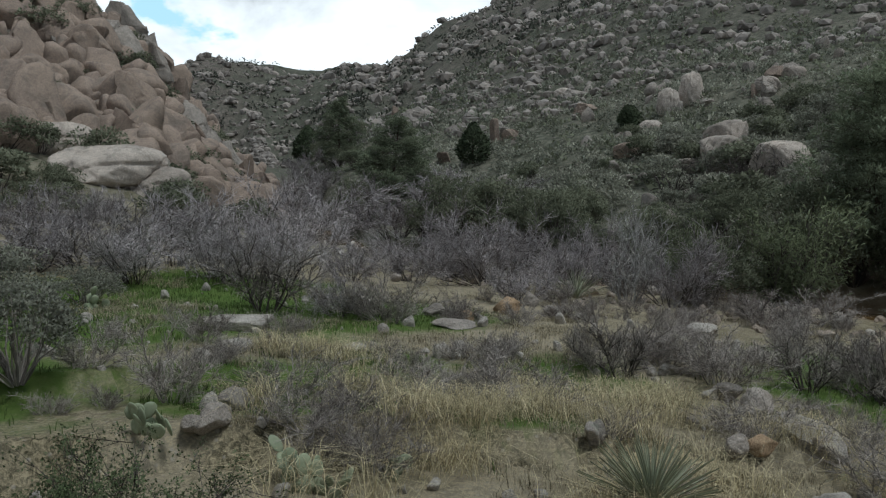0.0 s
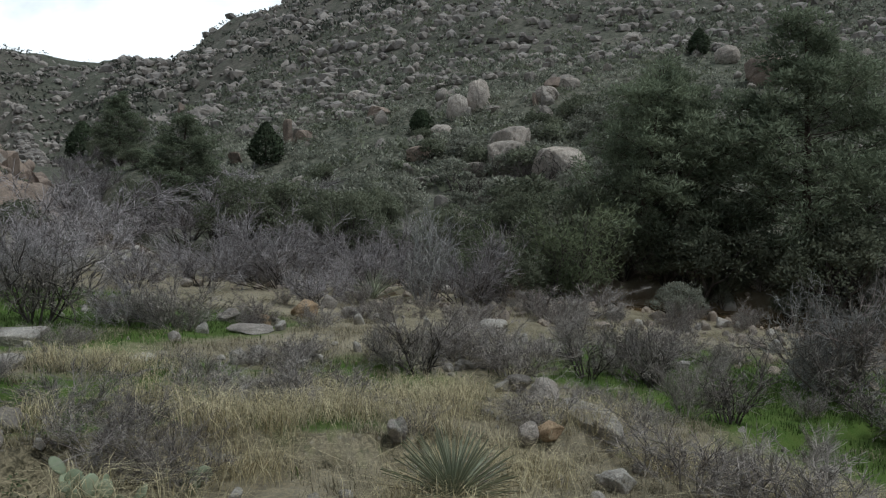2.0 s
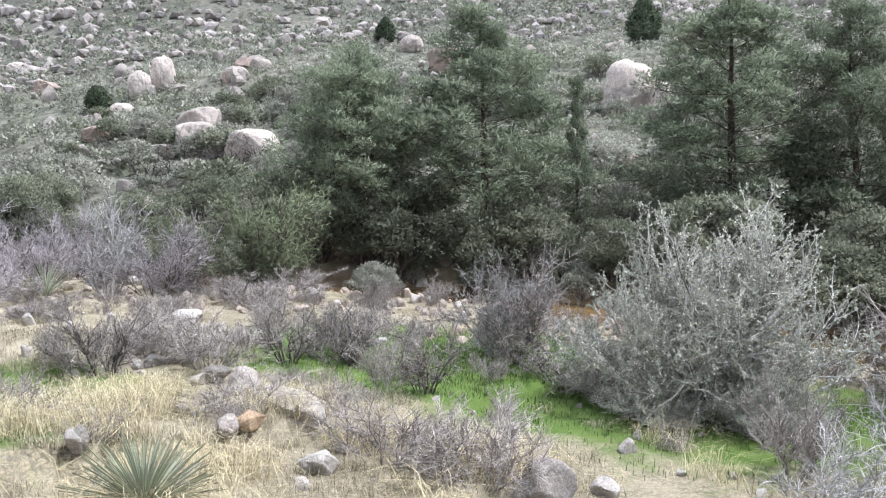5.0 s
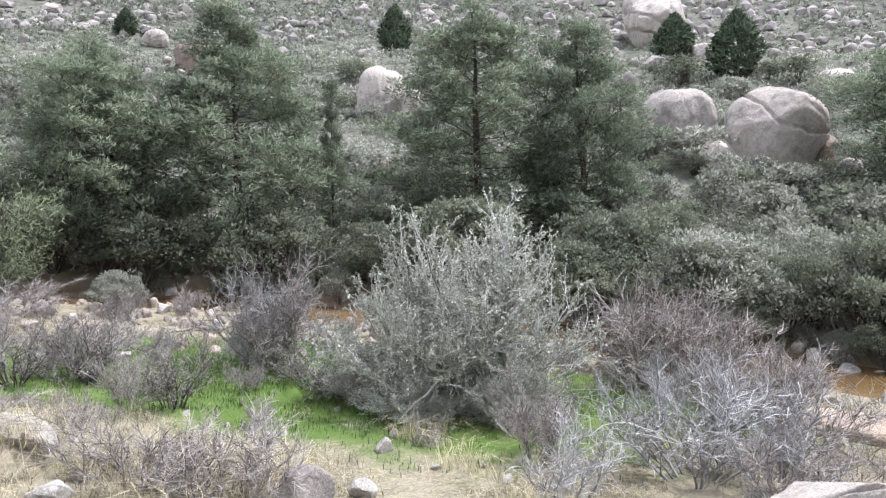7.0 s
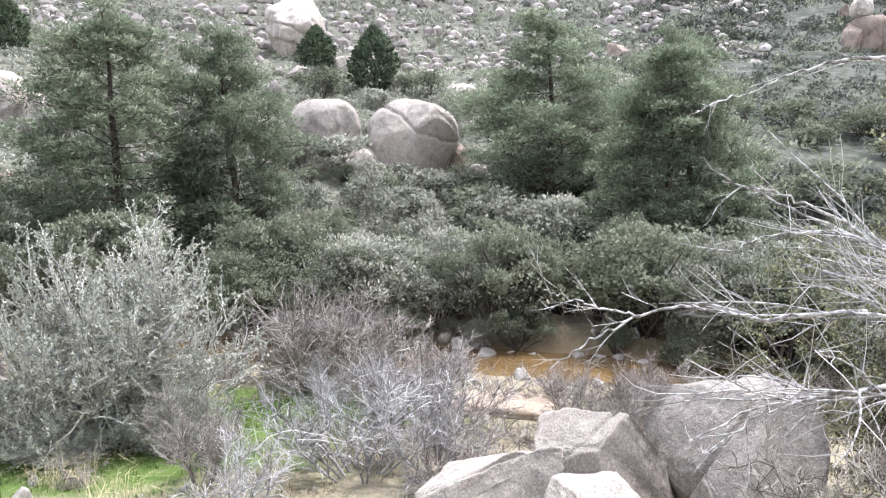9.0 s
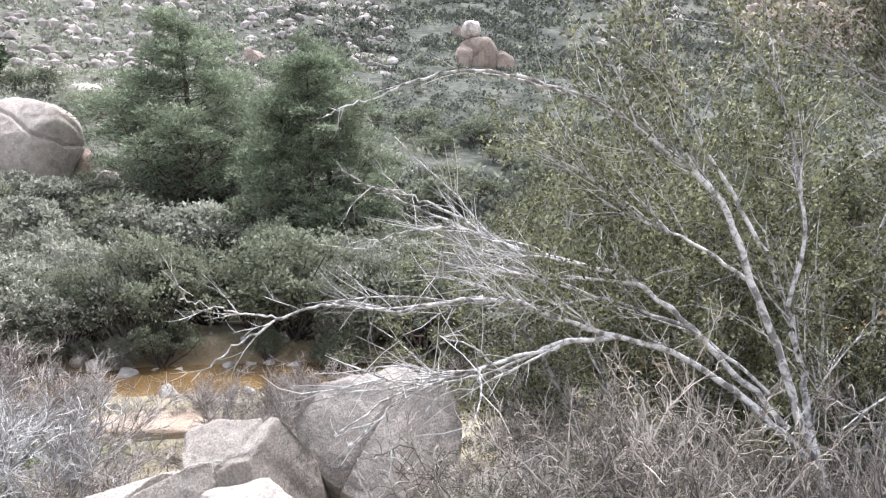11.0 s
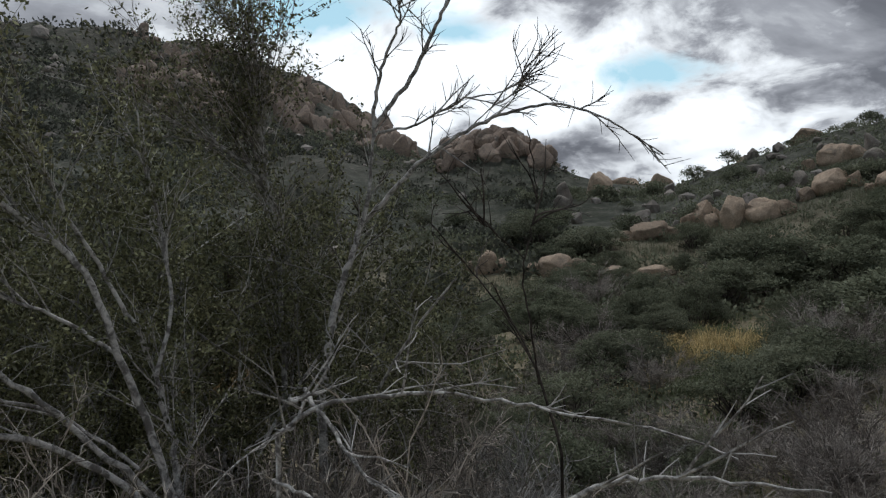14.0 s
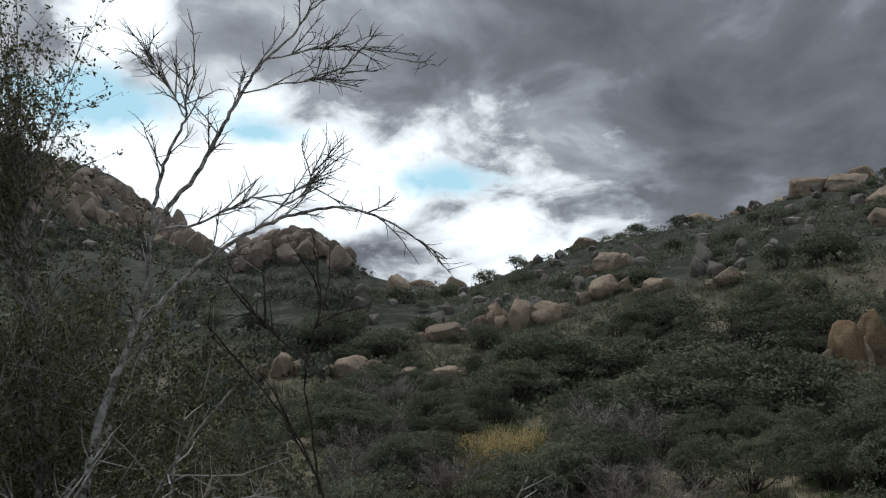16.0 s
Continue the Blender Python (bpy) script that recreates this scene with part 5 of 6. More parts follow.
def shrubs(rows, kinds, wide, name, label, group):
    for i, (x, y, tall, spread) in enumerate(rows):
        if tall < 0.25:
            tall, spread = 0.3, max(spread, 0.4)
        s = spread / wide * 1.1
        thing(name, x, y, (s, s, tall * 1.15), float(RNG.uniform(0, 360)), kinds[i % len(kinds)], label, "shrub", group)


shrubs(SHRUBS_GREY, GREY_KIND, 1.4, "shrub", "grey leafless twiggy shrub in the dry meadow", "meadow shrubs")
shrubs(SHRUBS_DARK, DARK_KIND, 1.3, "shrub", "leafless shrub with dark stems in green grass", "meadow shrubs")
shrubs(SHRUBS_PALE, PALE_KIND, 1.5, "shrub", "pale silvery leafless shrub beside the boulders", "meadow shrubs")
shrubs(SHRUBS_RED, RED_KIND, 1.3, "streamside_shrub", "reddish grey leafless shrub at the creek's edge", "streamside shrubs")
shrubs([(x, y, t * 1.2, s * 1.2) for x, y, t, s in SHRUBS_PURPLE], PURPLE_KIND, 1.6, "thicket_shrub", "purplish grey leafless thicket shrub", "thicket shrubs")
shrubs([(x, y, t * 0.72, s) for x, y, t, s in SHRUBS_LEAFY[:2]], GREEN_KIND, 1.3, "leafy_shrub", "dark green small-leaved shrub beside the cactus", "leafy shrubs")
shrubs(SHRUBS_LEAFY[2:], OAK_KIND, 1.3, "leafy_shrub", "dark green leafy scrub shrub", "leafy shrubs")
BURNT_KIND = [bare(235 + i, 1.4, 9, 6, 5, 0.026, 0.006, (TWIG_DARK, TWIG_DARK), 0.0, 4, 0.4) for i in range(2)]
for i, (x, y, h, w) in enumerate([(13.4, 37.6, 1.7, 2.2), (14.4, 37.0, 1.5, 2.0), (15.6, 36.4, 1.4, 2.0), (11.4, 35.0, 1.8, 2.0), (9.9, 35.2, 2.0, 1.6)]):
    thing("shrub", x, y, (w / 1.4, w / 1.4, h), 80 * i, BURNT_KIND[i % 2], "blackened leafless shrub before pale rock", "shrub", "burnt shrubs")
ARCHED_KIND = bare(238, 1.7, 20, 10, 12, 0.012, 0.0034, (TWIG_GREY, TWIG_SILVER), 0.15, 4, 0.4)
thing("shrub", 7.95, 9.2, (1.0, 1.0, 1.45), 30, ARCHED_KIND, "tangled shrub of bleached arching branches", "shrub", "meadow shrubs")
thing("shrub", 4.3, 18.6, (1.5, 1.5, 2.3), 200, PALE_KIND[0], "tall bleached leafless bush at the creek's edge", "shrub", "streamside shrubs")
shrubs(SAGE_BUSHES, SAGE_KIND, 1.4, "sagebrush", "silvery green sage bush", "sage bushes")
thing("silver_shrub", 8.7, 6.2, (2.5, 2.5, 2.7), 215, SILVER_KIND[0], "large silver-leaved shrub in green grass by the creek", "shrub", "meadow shrubs")
for x, y, k, h, t in [(8.1, 7.4, 1.15, 0.95, 40), (8.2, 5.2, 1.0, 0.85, 150), (9.4, 7.2, 1.3, 1.3, 260), (7.7, 6.3, 1.0, 0.7, 300)]:
    thing("silver_shrub", x, y, (k, k, h), t, SILVER_KIND[0], "low silver-leaved shrub at the large one's foot", "shrub", "meadow shrubs")
thing("silver_shrub", 7.6, 7.0, (0.75, 0.75, 0.85), 130, GREY_KIND[1], "low silvery grey shrub in green grass", "shrub", "meadow shrubs")
thing("willow", 8.6, 20.0, (2.3, 2.3, 2.7), 0, WILLOW_KIND[0], "feathery green willow bush on the creek bank", "shrub", "streamside shrubs")
thing("willow", 6.6, 22.2, (1.9, 1.9, 2.0), 80, WILLOW_KIND[1], "feathery green willow bush on the creek bank", "shrub", "streamside shrubs")


def thicket(count, band, along, kinds, wide, size, seed, name, label, group):
    """Shrubs crowded along the far bank of the creek."""
    rng = np.random.default_rng(seed)
    seg = np.hypot(*np.diff(CREEK[:, :2], axis=0).T)
    start = np.concatenate([[0], np.cumsum(seg)])
    for i in range(count):
        s = rng.uniform(*along) * start[-1]
        k = int(np.searchsorted(start, s) - 1)
        a, b = CREEK[k, :2], CREEK[k + 1, :2]
        u = unit(b - a)
        p = a + u * (s - start[k]) + np.array((-u[1], u[0])) * rng.uniform(*band)
        h = rng.uniform(*size)
        w = h * rng.uniform(1.0, 1.5)
        thing(name, p[0], p[1], (w / wide, w / wide, h), float(rng.uniform(0, 360)), kinds[int(rng.integers(len(kinds)))], label, "shrub", group)


thicket(80, (-5.0, -1.9), (0.67, 0.778), RED_KIND + GREY_KIND, 1.35, (0.3, 0.75), 35, "streamside_shrub", "reddish grey leafless shrub at the creek's edge", "streamside shrubs")
thicket(84, (1.3, 2.4), (0.70, 0.84), RED_KIND + OAK_KIND + SAGE_KIND, 1.35, (0.6, 1.25), 36, "shrub", "tangled shrub hanging over the creek", "streamside shrubs")
thicket(36, (1.4, 4.6), (0.755, 0.83), OAK_KIND + SAGE_KIND, 1.3, (1.4, 2.6), 34, "scrub_oak", "grey-green scrub oak crowding the creek's far bank", "scrub oaks")
for bx, by in (BOULDERS_SLOPE[15][:2], BOULDERS_SLOPE[16][:2]):
    for k in range(4):
        f = 0.90 + 0.012 * k
        thing("scrub_oak", bx * f + 1.1 * (k - 1.5) * by / 30, by * f - 1.1 * (k - 1.5) * bx / 30, (1.0, 1.0, 0.95), 80 * k, OAK_KIND[k], "grey-green scrub oak before the big boulders", "shrub", "scrub oaks")
thicket(58, (1.7, 5.5), (0.665, 0.86), OAK_KIND, 1.3, (1.5, 2.9), 31, "scrub_oak", "grey-green scrub oak crowding the creek's far bank", "scrub oaks")
thicket(26, (2.0, 8.0), (0.50, 0.67), OAK_KIND, 1.3, (1.2, 2.2), 32, "scrub_oak", "grey-green scrub oak crowding the creek's far bank", "scrub oaks")
thicket(26, (2.0, 9.0), (0.42, 0.62), PURPLE_KIND, 1.6, (1.2, 2.2), 33, "thicket_shrub", "purplish grey leafless thicket shrub", "thicket shrubs")


def glade(x, y):
    """The open strip that leads to the golden grass in the valley."""
    along, across = (x * 5.1 - y * 16.0) / 16.79, (x * 16.0 + y * 5.1) / 16.79
    return (along > 12) & (along < 18.2) & (np.abs(across) < 0.3 + 0.04 * along)


def before_rocks(x, y):
    """The open ground just before the valley's boulders."""
    near = np.zeros(x.shape, bool)
    for bx, by, w, h in ROCKS_DOWNSTREAM:
        near |= np.hypot(x - bx * 0.955, y - by * 0.955) < 0.7 + 0.4 * w
    return near


def scatter(count, az, radii, kinds, wide, size, seed, name, label, group, keep=None):
    rng = np.random.default_rng(seed)
    for i in range(count):
        a, r = radians(rng.uniform(min(az), max(az))), math.sqrt(rng.uniform(radii[0] ** 2, radii[1] ** 2))
        x, y = -r * math.sin(a), r * math.cos(a)
        if (keep and not keep(x, y)) or glade(x, y) or before_rocks(np.array([x]), np.array([y]))[0]:
            continue
        h = rng.uniform(*size)
        w = h * rng.uniform(1.3, 2.0)
        thing(name, x, y, (w / wide, w / wide, h), float(rng.uniform(0, 360)), kinds[int(rng.integers(len(kinds)))], label, "shrub", group)


FAR_SAGE = [clumped(300 + i, LEAF_SAGE, 34, 45, (0.085, 0.045), (TWIG_GREY,), 1.4, 0.24, 3, 0.012, 0.14, 0.2) for i in range(4)]
FAR_OAK = [clumped(310 + i, LEAF_OAK, 34, 45, (0.085, 0.05), (TWIG_DARK,), 1.3, 0.24, 3, 0.012, 0.14, 0.2) for i in range(4)]


scatter(34, (-72, -128), (7.5, 13.5), GREY_KIND + RED_KIND, 1.4, (0.6, 1.3), 46, "shrub", "grey leafless twiggy shrub on the creek bank", "streamside shrubs")
scatter(14, (40, -20), (17, 30), PURPLE_KIND, 1.6, (0.9, 1.6), 47, "thicket_shrub", "purplish grey leafless thicket shrub", "thicket shrubs", lambda x, y: not beyond(x, y))
scatter(34, (10, -42), (12.5, 19.5), GREY_KIND + RED_KIND, 1.4, (0.25, 0.6), 52, "streamside_shrub", "reddish grey leafless shrub near the creek", "streamside shrubs", lambda x, y: not beyond(x, y))
scatter(14, (30, -45), (8, 17), GREY_KIND, 1.4, (0.25, 0.5), 48, "shrub", "low grey leafless shrub in the dry meadow", "meadow shrubs", lambda x, y: not beyond(x, y))
scatter(34, (32, -52), (5.5, 11.5), GREY_KIND, 1.4, (0.22, 0.5), 53, "shrub", "low grey leafless shrub in the dry meadow", "meadow shrubs", lambda x, y: not beyond(x, y))
for i, (x, y) in enumerate([(1.75, -13.47), (1.14, -14.52), (0.44, -14.71), (-0.27, -15.30), (1.22, -12.17), (0.48, -12.29), (-0.34, -13.05), (-1.16, -14.75), (2.24, -12.18)]):
    thing("leafy_shrub", x, y, (0.85, 0.85, 0.75), 60 * i, OAK_KIND[i % 5], "low dark green scrub in the valley", "shrub", "valley brush")
scatter(26, (-186, -146), (5.0, 9.5), GREY_KIND + PALE_KIND, 1.4, (0.5, 0.9), 54, "shrub", "grey leafless brush in the valley", "valley brush")
scatter(250, (-98, 6), (25, 50), FAR_SAGE, 1.4, (0.9, 1.9), 41, "sagebrush", "grey-green brush on the rocky slope", "slope brush", beyond)
scatter(120, (-112, 6), (25, 56), FAR_OAK, 1.3, (0.9, 2.0), 42, "slope_scrub", "dark green scrub on the rocky slope", "slope brush", beyond)
scatter(105, (12, 40), (30, 68), FAR_OAK, 1.3, (0.8, 1.8), 43, "slope_scrub", "dark green scrub on the rocky slope", "slope brush")
scatter(60, (-200, -146), (7, 17), OAK_KIND, 1.35, (0.5, 1.0), 49, "leafy_shrub", "green scrub in the valley", "valley brush")
scatter(80, (-200, -138), (16, 32), OAK_KIND, 1.3, (0.6, 1.15), 50, "leafy_shrub", "dark green scrub in the valley", "valley brush")
scatter(70, (-200, -138), (32, 62), FAR_OAK, 1.3, (0.5, 1.2), 44, "slope_scrub", "dark green scrub in the valley", "valley brush")
scatter(34, (-172, -138), (5.5, 13), GREY_KIND, 1.4, (0.5, 0.95), 51, "shrub", "grey leafless brush in the valley", "valley brush")
scatter(50, (-200, -134), (13, 30), GREY_KIND + OAK_KIND, 1.4, (0.6, 1.3), 45, "sagebrush", "grey-green brush in the valley", "valley brush")


# pines: trunk, limbs, needles in tufts
def pine(seed, tall=7.0, spread=4.2, whorls=15, per=95, low=0.06, lump=0.36):
    rng = np.random.default_rng(seed)
    trunk = grow(rng, (0, 0, -0.2), (0.03, 0.02, 1), tall, 0.13, 9, 0.035, 0.05, 0.12)
    wood, tips, size = [], [], []
    for w in range(whorls):
        f = low + (0.96 - low) * (w / (whorls - 1)) ** 0.92
        k = f * 8
        a = trunk[0][int(k)] + (trunk[0][min(int(k) + 1, 8)] - trunk[0][int(k)]) * (k - int(k))
        count = 5 if f < 0.75 else 4
        turn = rng.uniform(0, 2 * np.pi)
        for i in range(count):
            t = turn + 2 * np.pi * (i + rng.uniform(-0.25, 0.25)) / count
            reach = max(0.35, spread / 2 * min(1.0, (1.04 - f) / 0.62) ** 0.75 * rng.uniform(0.55, 1.12))
            limb = grow(rng, a + (0, 0, rng.uniform(-0.3, 0.3)), (math.cos(t), math.sin(t), rng.uniform(-0.2, 0.5)), reach, 0.036 * (1.1 - f), 6, 0.14, 0.07)
            wood.append(limb)
            k0 = lump * (0.62 + 0.38 * min(1, reach / 1.5))
            tips.append(limb[0][-1])
            size.append(k0)
            for b in sprout(rng, limb, int(2 + 2.6 * reach), 0.25 + reach * 0.30, 0.011, 0.5, 3, 0.2, 0.12, 0.35, 0.95):
                wood.append(b)
                tips.append(b[0][-1])
                size.append(k0 * rng.uniform(0.6, 1.05))
    tips, size = np.array(tips), np.array(size)[:, None]
    radii = size * rng.uniform(0.8, 1.15, (len(size), 3)) * (1.0, 1.0, 0.78)
    return [("trunk", mesh("trunk", *tubes([trunk], 8), BARK_PINE, True)), ("branchwork", mesh("branchwork", *tubes(wood, 3), BARK_PINE)),
            ("crown", foliage("crown", cushions(rng, tips, radii, per, 0.16, 0.034, 0.7), LEAF_PINE))]


PINE_KIND = [pine(400 + i, 7.0, 4.2, 14 + i) for i in range(4)]
SLIM_PINE = pine(420, 7.0, 2.2, 13, 60, 0.08, 0.26)
for i, (x, y, tall, spread) in enumerate(PINES):
    thing("pine", x, y, (spread / 3.3, spread / 3.3, tall / 6.6), 70 * i, SLIM_PINE if i == 3 else PINE_KIND[i % 4], "dark green pine on the creek's far bank", "tree", "pines", 0.1)


def juniper(seed):
    rng = np.random.default_rng(seed)
    trunk = grow(rng, (0, 0, -0.1), (0, 0, 1), 0.92, 0.03, 5, 0.04)
    n = 4200
    f = rng.random(n) ** 0.8
    r = 0.42 * np.sqrt(rng.uniform(0.35, 1, n)) * np.sin(np.pi * np.clip(0.10 + 0.9 * f, 0, 1)) ** 0.7 * (1.1 - 0.55 * f)
    t = rng.uniform(0, 2 * np.pi, n)
    r *= 1 + 0.35 * vnoise(t * 2.2, f * 6, seed)
    p = np.stack([r * np.cos(t), r * np.sin(t), 0.06 + 0.94 * f], 1)
    return [("trunk", mesh("trunk", *tubes([trunk], 6), BARK_PINE)), ("crown", foliage("crown", cards(p, p * (1, 1, 0) + rng.normal(size=(n, 3)) * 0.2 + (0, 0, 0.25), 0.085, 0.035, rng, unit(p * (1, 1, 0)) + np.array((0, 0, 0.5))), LEAF_JUNIPER))]


JUNIPER_KIND = [juniper(430), juniper(431)]
for i, (x, y, tall, spread) in enumerate(JUNIPERS):
    thing("juniper", x, y, (spread * 1.15, spread * 1.15, tall), 50 * i, JUNIPER_KIND[i % 2], "dense dark green juniper on the rocky slope", "tree", "junipers", 0.1)


# ---- the trees by the camera ----
def limb_tree(name, limbs, seed, bark_mat, twig_mat, label, category, boughs=7, twigs=7, reach=0.9, leaf=None, leaves=0, fine=0.0035, upward=0.25, spread=0.26, droop=0.0, most=0.85, slender=()):
    """A tree with given main limbs; boughs, twigs and leaves grow from them."""
    rng = np.random.default_rng(seed)
    root = Vector(limbs[0][1][0])
    root.z = height1(root.x, root.y) - 0.05
    ob = new(name)
    ob.location = root
    wood, thin, tips = [], [], []
    for i, (radius, bends) in enumerate([*limbs, *slender]):
        fewer = i >= len(limbs)
        key = np.array(bends, float) - np.array(root)
        k = np.linspace(0, len(key) - 1, 4 * len(key))
        pts = np.stack([np.interp(k, np.arange(len(key)), key[:, c]) for c in range(3)], 1)
        for _ in range(2):
            pts[1:-1] = (pts[:-2] + 2 * pts[1:-1] + pts[2:]) / 4
        pts[1:-1] += rng.normal(size=(len(pts) - 2, 3)) * 0.007
        line = (pts, np.maximum(0.8 * radius * np.linspace(1, 0.25, len(pts)), 0.0035))
        if i == 0 and pts[0][2] > 0.05:
            line = (np.concatenate([[[pts[0][0], pts[0][1], -0.1]], pts]), np.concatenate([[radius * 1.15], line[1]]))
        part("limb", mesh("limb", *tubes([line], 8), bark_mat, True), ob)
        for b in sprout(rng, line, 6 if fewer else boughs, 0.34 if fewer else reach, 0.004 if fewer else 0.0075, spread, 6, 0.09, upward, 0.2, 1.0 if fewer else most, droop):
            wood.append(b)
            tw = sprout(rng, b, 3 if fewer else twigs, 0.14 if fewer else reach * 0.42, fine * (0.7 if fewer else 1.0), 0.42, 3, 0.18, 0.15, 0.2)
            thin += tw
            if fewer:
                continue
            tips += [q[0][-1] for q in tw] + [q[0][1] for q in tw]
    if wood:
        if leaf:
            part("branchwork", mesh("branchwork", *tubes(wood, 4), bark_mat), ob)
        else:
            for b in wood:
                part("branch", mesh("branch", *tubes([b], 5), bark_mat), ob)
        tagged(part("twigwork", mesh("twigwork", *tubes(thin, 3), twig_mat), ob), "fine bare twigs", kind="stuff")
    if leaf and leaves:
        tips = np.array(tips)
        tips = tips[np.hypot(tips[:, 0], tips[:, 1]) < 1.7]
        at = tips[rng.integers(len(tips), size=leaves)] + rng.normal(size=(leaves, 3)) * 0.025
        part("foliage", foliage("foliage", cards(at, rng.normal(size=(leaves, 3)) + (0, 0, 0.3), 0.042, 0.019, rng, rng.normal(size=(leaves, 3)) * 0.9 + np.array((0, 0, 1.0))), leaf), ob)
    return tagged(ob, label, category)


limb_tree("leaning_tree", LIMBS_OLD_TREE + LIMBS_OLD_TREE_LONG + LIMBS_OLD_TREE_LOW, 1, BARK_PALE, TWIG_SILVER, "old leaning tree with pale arching limbs and small olive leaves", "tree",
          11, 11, 0.8, LEAF_OLIVE, 9000, 0.0030, 0.12, 0.17, -0.03, 0.76, LIMBS_OLD_TREE_REACH)
limb_tree("tall_tree", LIMBS_TALL_TREE, 2, BARK_PALE, TWIG_GREY, "slender pale-barked tree with small olive leaves", "tree", 40, 13, 1.25, LEAF_OLIVE, 15000, 0.0030)
limb_tree("bare_tree", LIMBS_BARE_STEM + LIMBS_BARE_CROWN, 3, BARK_PALE, TWIG_DARK, "bare forked tree against the sky", "tree", 11, 6, 0.42, None, 0, 0.004, 0.1, 0.26, 0.0, 1.0)
limb_tree("snag", LIMBS_DARK_SNAG, 4, BARK_DARK, TWIG_DARK, "dark crooked snag among grey brush", "tree", 4, 4, 0.45, None, 0, 0.004)
limb_tree("fallen_limb", LIMBS_FALLEN, 5, BARK_PALE, TWIG_SILVER, "pale broken limb lying over the brush", "dead wood", 4, 4, 0.5, None, 0, 0.004)


def polar(az, r):
    return -r * math.sin(radians(az)), r * math.cos(radians(az))


def scrub_tree(seed, tall=4.0, trunks=5, limbs=15, sprigs=7, leaves=24000):
    """A spreading olive-leaved tree: several leaning trunks, arching limbs, leaves in sprays."""
    rng = np.random.default_rng(seed)
    stems, wood, thin = [], [], []
    for i in range(trunks):
        a = 2 * np.pi * (i + rng.random() * 0.7) / trunks
        trunk = grow(rng, (0.1 * math.cos(a), 0.1 * math.sin(a), -0.1), (0.42 * math.cos(a), 0.42 * math.sin(a), 1.0), tall * rng.uniform(0.75, 1.05), 0.035, 9, 0.10, 0.03, 0.25)
        stems.append(trunk)
        for b in sprout(rng, trunk, limbs, tall * 0.34, 0.010, 0.55, 6, 0.14, 0.0, 0.15, 1.0, -0.05):
            wood.append(b)
            thin += sprout(rng, b, sprigs, tall * 0.10, 0.0032, 0.6, 3, 0.2, 0.0, 0.2, 1.0, -0.04)
    tips = np.array([q[0][-1] for q in thin] + [q[0][1] for q in thin])
    at = tips[rng.integers(len(tips), size=leaves)] + rng.normal(size=(leaves, 3)) * 0.045
    out = at * (1, 1, 0.5) * 0.3 + np.array((0, 0, 0.8)) + rng.normal(size=at.shape) * 0.7
    return [("trunk", mesh("trunk", *tubes(stems, 6), BARK_PALE, True)), ("branchwork", mesh("branchwork", *tubes(wood + thin, 3), TWIG_SILVER)),
            ("foliage", foliage("foliage", cards(at, rng.normal(size=at.shape), 0.052, 0.026, rng, out), LEAF_OLIVE))]


SCRUB_TREES = [scrub_tree(601), scrub_tree(602), scrub_tree(603)]
# brush that fills the ground round the trees
for i, (az, r, tall, wide) in enumerate([(-113, 8.5, 3.6, 3.2), (-120, 9.5, 4.4, 3.6), (-127, 8.8, 4.4, 3.4), (-134, 9.5, 3.8, 3.0), (-107, 9.5, 2.2, 2.6), (-140, 11, 2.4, 2.6), (-117, 7.4, 3.0, 2.6), (-131, 7.6, 3.4, 2.6), (-124, 7.2, 3.2, 2.6), (-118, 11, 4.6, 3.4)]):
    thing("scrub_tree", *polar(az, r), (wide / 3.4, wide / 3.4, tall / 4.0), 40 * i, SCRUB_TREES[i % 3], "tall olive-leaved brush behind the leaning tree", "shrub", "tree brush")
for i, (az, r, tall, wide) in enumerate([(-106, 5.6, 1.3, 1.7), (-112, 5.9, 1.5, 1.7), (-118, 5.8, 1.5, 1.7), (-124, 5.6, 1.5, 1.6), (-121, 4.9, 1.2, 1.6), (-103, 4.8, 1.1, 1.7), (-109, 4.4, 1.1, 1.5), (-113, 4.9, 1.4, 1.6), (-119, 4.6, 1.3, 1.7), (-125, 4.7, 1.4, 1.5), (-131, 4.6, 1.5, 1.5), (-138, 4.6, 1.6, 1.6), (-145, 5.2, 1.2, 1.5), (-150, 5.0, 0.9, 1.5),
                                         (-142, 6.6, 1.5, 1.8), (-149, 7.0, 1.2, 1.8), (-134, 6.0, 1.6, 1.7), (-156, 6.0, 0.8, 1.6), (-164, 4.4, 0.7, 1.4), (-172, 4.6, 0.7, 1.5), (-98, 4.3, 0.6, 1.4), (-116, 5.2, 1.0, 1.5)]):
    kind = TANGLE_KIND if az > -128 else (PALE_KIND, GREY_KIND, TANGLE_KIND)[i % 3]
    thing("shrub", *polar(az, r), (wide / 1.5, wide / 1.5, tall), 40 * i, kind[i % 3], "tangled grey leafless brush under the trees", "shrub", "tree brush")


